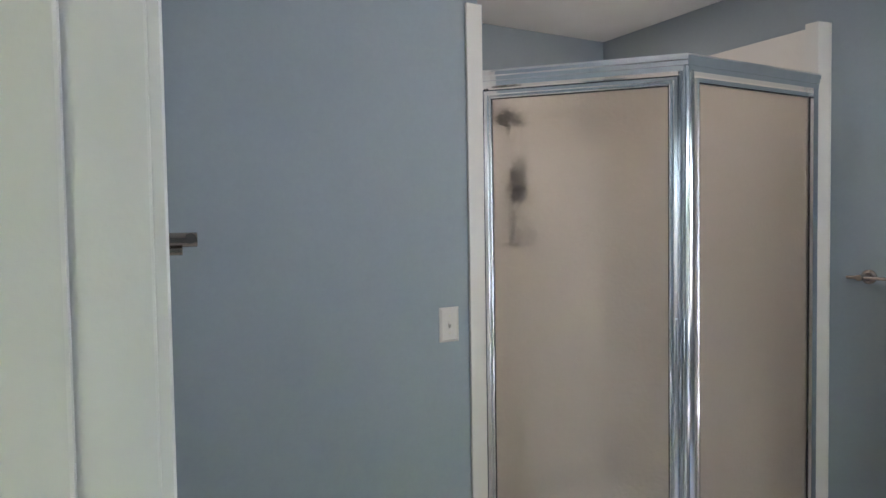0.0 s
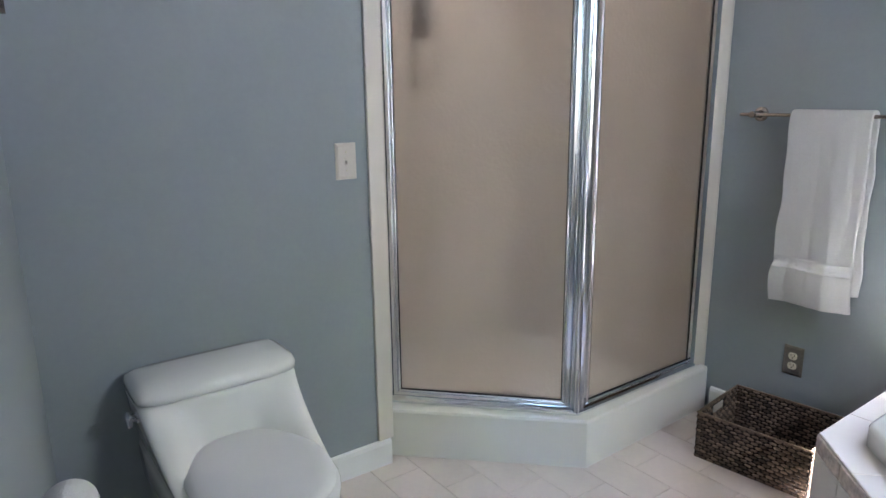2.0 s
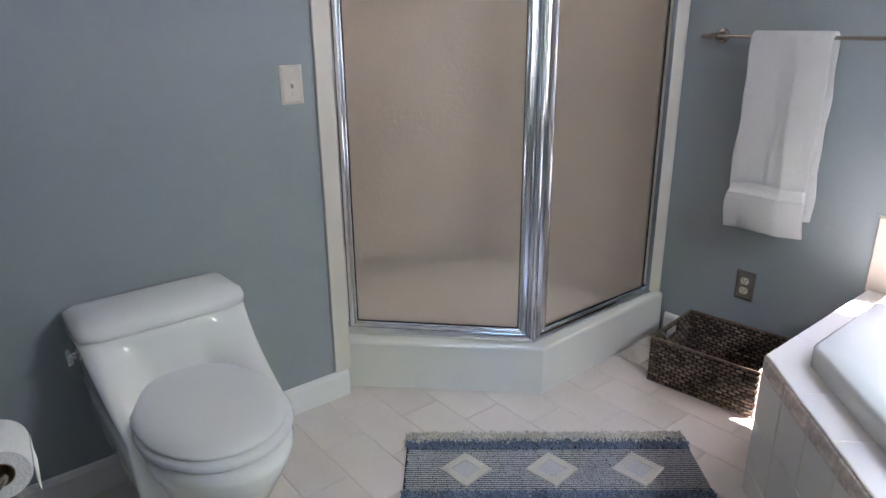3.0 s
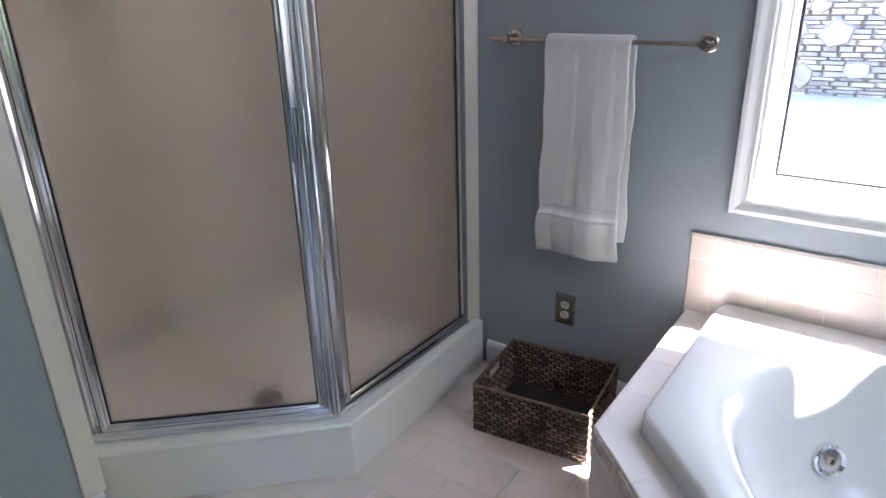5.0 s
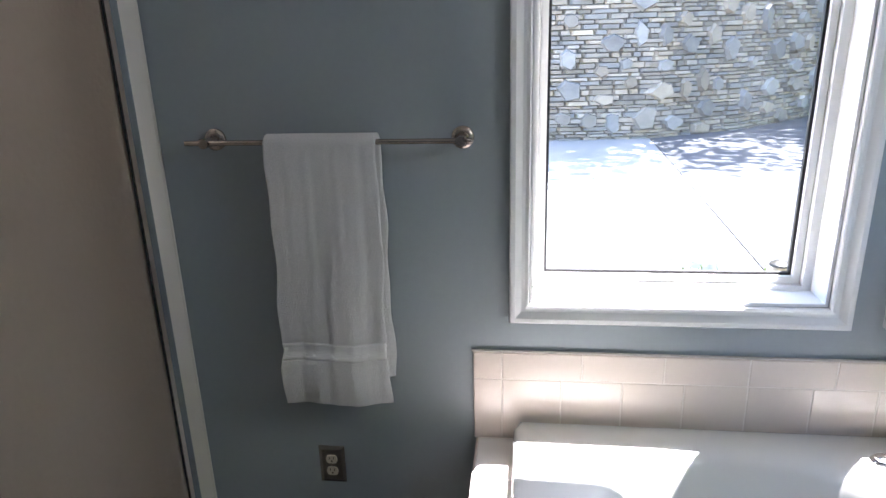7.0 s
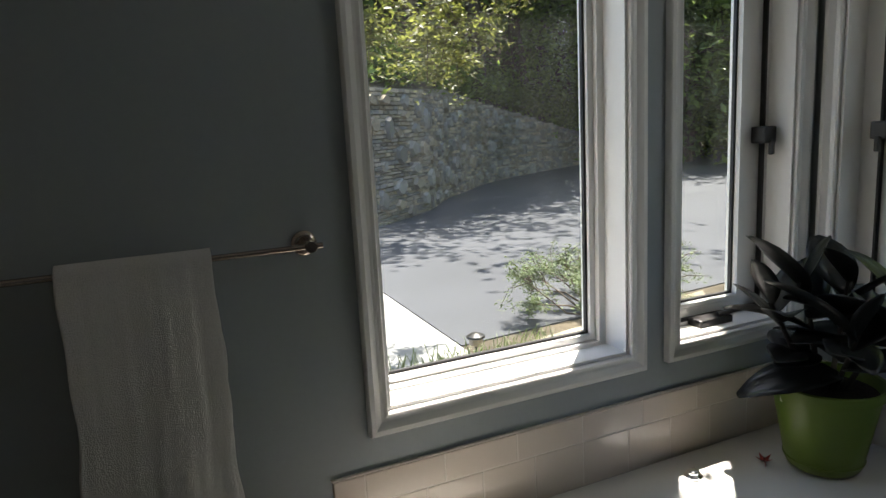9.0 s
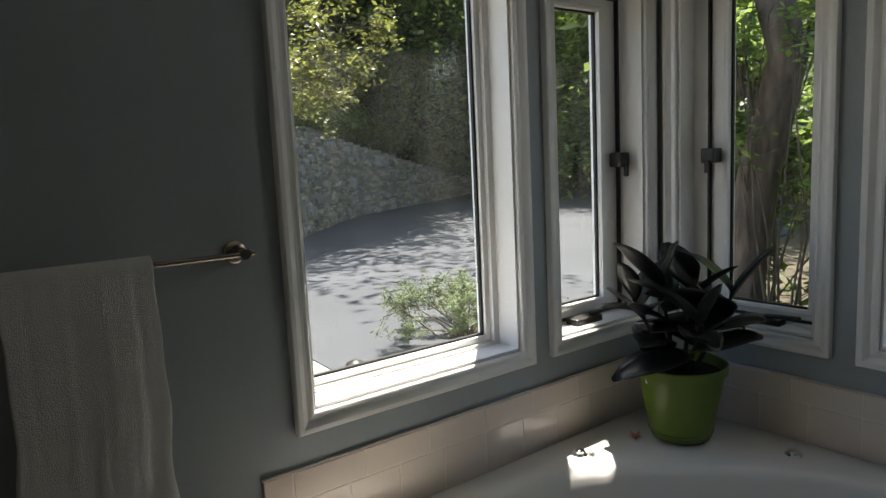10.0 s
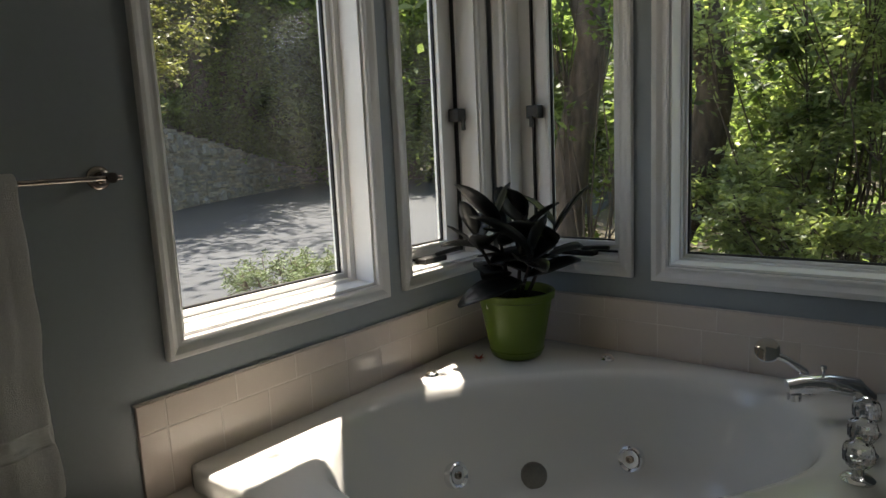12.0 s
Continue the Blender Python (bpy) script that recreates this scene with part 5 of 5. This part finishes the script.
def tree(name, label, at, h, r, leaves, size, mat, seed, bare=0.35, spread=0.55, lean=(0, 0), drop=0.0):
    rng = random.Random(seed)
    t = empty(name, label, "tree", at)
    bm = bmesh.new()
    n = 9
    pts = [Vector((lean[0] * k / n + 0.03 * h * math.sin(k * 1.3 + seed) * k / n, lean[1] * k / n + 0.02 * h * math.sin(k * 1.7 + seed), h * 0.8 * k / n)) for k in range(n + 1)]
    rs = [r * (1.35 if k == 0 else 1.0) * (1 - 0.75 * k / n) for k in range(n + 1)]
    tube(pts, rs, 14, bm)
    tips = []
    for k in range(2, n + 1):
        if k / n < bare:
            continue
        for _ in range(2):
            a = rng.uniform(0, 6.28)
            limb(bm, pts[k], Vector((math.cos(a), math.sin(a), rng.uniform(0.0, 0.7))), h * spread * rng.uniform(0.35, 0.6), rs[k] * 0.45, rng, 1, tips)
    part("trunk", bm, BARK, t, "", "all")
    g = np.random.default_rng(seed)
    tp_ = np.array([tuple(p) for p in tips])
    c = tp_[g.integers(0, len(tp_), leaves)] + g.normal(size=(leaves, 3)) * (0.05 * h, 0.05 * h, 0.035 * h)
    c[:, 2] -= np.abs(g.normal(size=leaves)) * drop
    leaf_cloud("crown", mat, t, c, size, seed)
    return t


rng = random.Random(77)
SPOTS = [(4.5, 13.5, 9), (7.5, 15.5, 10), (2.0, 15, 10), (10.5, 17.5, 11), (13.5, 20, 11), (17.5, 23, 12), (8.5, 20.5, 12), (-1.5, 14, 10), (14, 26, 13), (21, 27, 13), (5, 22, 13), (22, 20, 12), (26, 24, 13), (20, 33, 15), (28, 31, 15), (10, 30, 15)]
for i, (x, y, h) in enumerate(SPOTS):
    gz = 2.0 + max(0, (y - 11.5 - max(0, (x - 6)) * 0.75)) * 0.35 if x < 20 else GZ
    tree("woodland_tree", "tall leafy woodland tree on the hillside", (x, y, gz - 0.1), h, 0.14 + 0.012 * h, 7000, 0.30, LEAFD if i % 2 else LEAF, 100 + i, bare=0.42, spread=0.5, drop=0.8)
for i, (x, y) in enumerate(((8.4, 17.4), (11.6, 20.2), (15.8, 22.6))):
    tree("overhanging_tree", "broad tree leaning over the driveway", (x, y, 2.2), 9.5, 0.22, 7500, 0.26, LEAF if i % 2 else LEAFD, 200 + i, bare=0.4, spread=0.95, lean=(0.9, -1.0), drop=0.5)
# undergrowth on the hill and beyond the drive
g = np.random.default_rng(5)
pts = []
for k in range(130):
    s = g.uniform(0, total)
    p, d, top = wall_at(s)
    back_ = abs(g.normal()) * 2.2 + 0.4
    c = np.array([p.x + back_ * 0.35, p.y + 0.4 + back_, top + 0.25 + back_ * 0.3])
    pts.append(c + g.normal(size=(260, 3)) * (0.55, 0.5, 0.32))
leaf_cloud("hill_undergrowth", LEAF, None, np.concatenate(pts), 0.16, 6)
tagged(bpy.data.objects["hill_undergrowth"], "low green undergrowth above the stone wall", "undergrowth", kind="stuff")
pts = []
for k in range(45):
    x = g.uniform(12.5, 21.5)
    y = 8.2 + 0.72 * x + g.uniform(-0.4, 2.2)
    pts.append(np.array([x, y, g.uniform(1.4, 9.5)]) + g.normal(size=(170, 3)) * (0.9, 0.8, 0.6))
leaf_cloud("woodland_edge", LEAF, None, np.concatenate(pts), 0.24, 8)
tagged(bpy.data.objects["woodland_edge"], "leafy woodland edge above the driveway wall", "woods", kind="stuff")
pts = []
for k in range(260):
    x, y = g.uniform(-8, 34), g.uniform(20, 42)
    zc = 3 + (y - 14) * 0.35 + abs(g.normal()) * 3.5
    pts.append(np.array([x, y, zc]) + g.normal(size=(160, 3)) * (1.3, 1.0, 1.0))
leaf_cloud("far_woods", LEAFD, None, np.concatenate(pts), 0.42, 7)
tagged(bpy.data.objects["far_woods"], "dense far woodland foliage", "woods", kind="stuff")

# trees beside the east windows
tree("old_tree", "rough-barked old tree close to the window", (4.4, 0.62, GZ), 8.5, 0.155, 1100, 0.13, LEAF, 301, bare=0.5, spread=0.3, lean=(0.35, 0.25), drop=0.5)
tree("old_tree", "rough-barked leaning tree beside the house", (5.0, 0.28, GZ), 7.0, 0.17, 900, 0.13, LEAF, 302, bare=0.5, spread=0.3, lean=(0.3, -0.9), drop=0.4)
# added tree, hidden behind the window corner, shades the trunks seen outside
tree("shade_tree", "dense tree added out of sight to shade the old trunks", (5.3, 1.95, GZ), 8.0, 0.16, 2800, 0.2, LEAFD, 310, bare=0.55, spread=0.24, drop=0.3)
tree("woodland_tree", "leafy tree in the side woods", (14.5, 4.6, GZ), 9.0, 0.2, 12000, 0.2, LEAF, 305, bare=0.1, spread=0.55, drop=0.8)
tree("woodland_tree", "leafy tree in the side woods", (11.5, -1.0, GZ), 9.0, 0.2, 12000, 0.2, LEAF, 306, bare=0.05, spread=0.55, drop=0.8)
tree("woodland_tree", "leafy tree in the side woods", (12.5, -5.0, GZ), 10.0, 0.2, 12000, 0.26, LEAFD, 307, bare=0.05, spread=0.55, drop=0.8)


def shrub(name, label, centers, per, sigma, size, mat, seed, base, aspect=0.45, arch=0.0):
    """A shrub of thin stems and leaf sprays."""
    g = np.random.default_rng(seed)
    t = empty(name, label, "shrub", base)
    rng = random.Random(seed)
    bm = bmesh.new()
    cs, out = [np.array(c) - np.array(base) for c in centers], []
    for c in cs:
        foot = (rng.uniform(-0.1, 0.1), rng.uniform(-0.1, 0.1), 0)
        if arch:
            mid = (c[0] * 0.5, c[1] * 0.5, arch + rng.uniform(-0.15, 0.3))
            tube([foot, (foot[0] * 2, foot[1] * 2, arch * 0.8), mid, tuple(c)], [0.022, 0.016, 0.009, 0.003], 5, bm)
        else:
            tube([foot, tuple(c * 0.5 + g.normal(size=3) * 0.06), tuple(c)], [0.012, 0.008, 0.003], 5, bm)
        for _ in range(7):
            tip = c + g.normal(size=3) * sigma
            tube([tuple(c if arch else c * 0.85), tuple((c + tip) / 2 + (0, 0, 0.04)), tuple(tip)], [0.005, 0.004, 0.002], 4, bm)
            u_ = g.random((per // 7, 1))
            out.append(c + (tip - c) * u_ + g.normal(size=(per // 7, 3)) * size * 0.7)
    part("stems", bm, BARK, t)
    leaf_cloud("foliage", mat, t, np.concatenate(out), size, seed, 0.35, aspect)
    return t


g = np.random.default_rng(9)
cs = [(4.3 + g.uniform(-0.4, 0.9), y, z) for y, z in zip(g.uniform(-2.1, -0.15, 34), g.uniform(0.0, 1.45, 34))]
shrub("leafy_shrub", "light-green leafy shrub outside the window", cs, 950, (0.30, 0.30, 0.12), 0.055, LEAFS, 31, (4.6, -1.1, GZ))
cs = [(4.5 + g.uniform(-0.3, 0.9), y, z) for y, z in zip(g.uniform(-2.3, 0.0, 20), g.uniform(1.6, 2.5, 20))]
shrub("hanging_sprays", "drooping leafy sprays of a tall shrub", cs, 240, (0.26, 0.26, 0.3), 0.075, LEAFS, 36, (5.0, -0.9, GZ), 0.4)
cs = [(5.4 + g.uniform(-0.4, 0.8), y, z) for y, z in zip(g.uniform(-3.6, -0.1, 34), g.uniform(0.0, 1.9, 34))]
shrub("leafy_shrub", "dark leafy shrub under the trees", cs, 330, (0.34, 0.34, 0.28), 0.11, LEAFD, 32, (5.6, -1.0, GZ))
gt = np.random.default_rng(19)
cs = [(6.5 + gt.uniform(-0.4, 1.2), y, z) for y, z in zip(gt.uniform(1.0, 2.8, 26), gt.uniform(0.0, 2.6, 26))]
shrub("leafy_shrub", "dark leafy thicket behind the old trees", cs, 420, (0.34, 0.34, 0.3), 0.13, LEAFD, 37, (6.7, 1.8, GZ))
cs = [(x + g.normal() * 0.2, y + g.normal() * 0.15, z) for x, y, z in zip(g.uniform(3.5, 5.2, 26), g.uniform(3.0, 4.1, 26), g.uniform(-0.1, 0.22, 26))]
shrub("herb_bush", "low grey-green herb bush beside the driveway", cs, 520, (0.13, 0.13, 0.13), 0.04, HERB, 33, (4.2, 3.4, GZ + 0.01), 0.3)
cs = [(x, y, z) for x, y, z in zip(g.uniform(1.2, 3.2, 22), g.uniform(2.9, 4.2, 22), g.uniform(1.95, 3.0, 22))]
shrub("maple_branch_tree", "japanese maple with yellow-green leaves", cs, 380, (0.26, 0.26, 0.15), 0.062, LEAFY, 34, (-1.4, 4.9, GZ + 0.014), 0.4, arch=3.0)
cs = [(4.35 + g.uniform(-0.1, 0.2), y, z) for y, z in zip(g.uniform(0.2, 0.9, 7), g.uniform(1.1, 2.4, 7))]
shrub("vine", "leafy vine climbing beside the old tree", cs, 70, (0.16, 0.16, 0.2), 0.075, LEAF, 35, (4.5, 0.5, GZ))
lamp = empty("path_light", "small dark path light in the planting bed", "garden light", (2.74, 3.02, GZ + 0.008))
part("stake", tube([(0, 0, -0.02), (0, 0, 0.10)], 0.012, 10), BRONZE, lamp)
part("housing", lathe([(0.05, 0.09), (0.055, 0.12), (0.055, 0.15)], 20), PEWTER, lamp)
part("cap", lathe([(0.075, 0.15), (0.07, 0.165), (0.03, 0.185), (0.005, 0.19)], 20), BRONZE, lamp, "", True)
bm = bmesh.new()
rng = random.Random(41)
for _ in range(260):
    x, y = 2.45 + rng.uniform(-0.5, 0.9), 2.78 + rng.uniform(-0.25, 0.2)
    a, ln = rng.uniform(0, 6.28), rng.uniform(0.12, 0.28)
    dx, dy = math.cos(a) * ln * 0.6, math.sin(a) * ln * 0.6
    v = [bm.verts.new(p) for p in ((x - 0.003, y, GZ), (x + 0.003, y, GZ), (x + dx * 0.5 + 0.003, y + dy * 0.5, GZ + ln * 0.7), (x + dx * 0.5 - 0.003, y + dy * 0.5, GZ + ln * 0.7), (x + dx, y + dy, GZ + ln * 0.75))]
    bm.faces.new(v[:4])
    bm.faces.new((v[3], v[2], v[4]))
tagged(finish("grass_tufts", bm, HERB), "thin grass tufts in the planting bed", "grass", kind="stuff")
g = np.random.default_rng(15)
pts = []
for k in range(340):
    a, rr = radians(g.uniform(-30, 62)), g.uniform(22, 44)
    pts.append(np.array([2 + rr * math.cos(a), 2 + rr * math.sin(a), abs(g.normal()) * 4.0 + 0.3]) + g.normal(size=(170, 3)) * (1.2, 1.2, 1.0))
tagged(leaf_cloud("side_woods", LEAFD, None, np.concatenate(pts), 0.42, 17), "dense dark woodland beyond the driveway", "woods", kind="stuff")
for i, (x, y) in enumerate(((19, 17.5), (23, 18.5), (27, 16), (21, 13.2), (17.5, 8.0), (22, 7))):
    tree("woodland_tree", "tall leafy woodland tree beyond the driveway", (x, y, GZ), 11 + i % 3, 0.24, 7000, 0.32, LEAF if i % 2 else LEAFD, 400 + i, bare=0.15, spread=0.5, drop=1.2)
# steep wooded rise that closes the distance
bm = bmesh.new()
rows = []
for k in range(25):
    a = radians(-60 + 180 * k / 24)
    rows.append([bm.verts.new((10 + r * math.cos(a), 8 + r * math.sin(a), z)) for r, z in ((46, -1), (52, 16), (60, 40))])
for a, b in zip(rows, rows[1:]):
    for k in range(2):
        bm.faces.new((a[k], a[k + 1], b[k + 1], b[k]))
setting(finish("backdrop", bm, LEAFD, smooth="all"), "distant dark wooded slope", "backdrop")


# ---- tiles ----
def tile_mesh(name, w_, h_, t_, mat, bevel=0.0025):
    """A tile lying in xy, its top at t_."""
    me = bpy.data.meshes.new(name)
    bm = loft([[(x * (w_ / 2 - o), y * (h_ / 2 - o), z) for x, y in ((-1, -1), (1, -1), (1, 1), (-1, 1))] for o, z in ((0, -0.004), (0, t_ - bevel), (bevel * 0.4, t_ - bevel * 0.35), (bevel, t_))])
    bmesh.ops.recalc_face_normals(bm, faces=bm.faces)
    bm.to_mesh(me)
    bm.free()
    me.materials.append(mat)
    return me


MESHES = {}


def lay(name, w_, h_, mat, m, parent, gap=0.002, t_=0.004):
    key = (name, round(w_, 3), round(h_, 3), mat.name)
    if key not in MESHES:
        MESHES[key] = tile_mesh(name, w_ - gap, h_ - gap, t_, mat)
    ob = new(name, MESHES[key])
    ob.parent = parent
    ob.matrix_basis = m
    return ob


rng = random.Random(3)
TWX, TWY = 0.32, 0.1585
for r in range(-1, 17):
    yc = -0.018 - TWY * (r + 0.5)
    off_ = 0.035 + (0 if r % 2 == 0 else TWX / 2)
    for c in range(-2, 8):
        xc = off_ + TWX * (c - 0.5)
        if xc < -0.55 or xc > 2.4 or yc > 0 or yc < -2.75:
            continue
        if xc - TWX / 2 > DU * 0 + XE - DU + 0.02 and xc - TWX / 2 + (yc) > 0.10:
            continue
        if xc < -0.1 and yc > -1.0 + xc * 0 and yc > xc - 0.75:
            continue
        lay("floor_tile", TWX, TWY, FLOORT, pose(xc, yc, -0.003 + rng.uniform(-0.0003, 0.0003)), floor)


def backsplash(name, m, start, end):
    b = setting(new(name), "two rows of cream ceramic wall tile above the tub", "tile backsplash")
    b.matrix_basis = m
    part("bed", box((start + 0.002, -0.0085, DECK_Z - 0.004), (end, -0.0005, 0.702)), WGROUT, b)
    up = pose(0, 0, 0, 90, 0, 0)
    for z0, z1, w_ in ((0.627, 0.704, 0.207), (DECK_Z, 0.627, 0.1555)):
        x = start
        while x < end - 0.02:
            ww = 0.076 if x == start else min(w_, end - x)
            lay("wall_tile", ww, z1 - z0, WALLT, pose(x + ww / 2, -0.004, (z0 + z1) / 2) @ up, b, 0.0016, 0.0055)
            x += ww
    part("edge_line", box((start - 0.003, -0.009, 0.7045), (end, -0.001, 0.7085)), GROUT, b, "thin grout-coloured line along the tile top")
    return b


backsplash("tile_backsplash_north", I4, 0.827, XE - 0.006)
# along the east wall the tiles run from the corner outwards
backsplash("tile_backsplash_east", EAST, 0.012, 1.56)
# deck, border and apron tiles
for k in range(4):
    yv = 0.012 + (DCUT - DU - 0.012) * (k + 0.5) / 4
    lay("deck_tile", 0.11, (DCUT - DU - 0.012) / 4, DECKT, pose(*uv(DU - 0.055, yv), 0) @ Matrix.Translation((0, 0, DECK_Z - 0.006)), deck, 0.002, 0.006)
dl_ = (2 * DU - DCUT) * math.sqrt(2)
n_ = 6
for k in range(n_):
    f = (k + 0.5) / n_
    c = Vector(uv(DU, DCUT - DU)).lerp(Vector(uv(DCUT - DU, DU)), f)
    ins = Vector((1, 1, 0)).normalized()
    p = c + ins * 0.085
    lay("deck_tile", dl_ / n_, 0.17, DECKT, Matrix.Translation((p.x, p.y, DECK_Z - 0.006)) @ pose(0, 0, 0, 0, 0, -45), deck, 0.002, 0.0062)


def apron(a, b):
    """Border strip and wall tiles down one face of the deck."""
    a, b = Vector(a), Vector(b)
    ln = (b - a).length
    d = (b - a).normalized()
    rot = Matrix(((d.x, 0, d.y, 0), (d.y, 0, -d.x, 0), (0, 1, 0, 0), (0, 0, 0, 1)))
    for z0, z1, w_, mat in ((0.394, 0.442, 0.1555, BORDER), (0.239, 0.394, 0.1555, DECKT), (0.084, 0.239, 0.1555, DECKT), (0.0, 0.084, 0.1555, DECKT)):
        n = max(1, round(ln / w_))
        for k in range(n):
            p = a.lerp(b, (k + 0.5) / n)
            lay("border_tile" if mat is BORDER else "apron_tile", ln / n, z1 - z0, mat, Matrix.Translation((p.x, p.y, (z0 + z1) / 2)) @ rot, deck, 0.002, 0.006)


apron(uv(DU, 0.002)[:2] + (0,), uv(DU, DCUT - DU)[:2] + (0,))
apron(uv(DU, DCUT - DU)[:2] + (0,), uv(DCUT - DU, DU)[:2] + (0,))
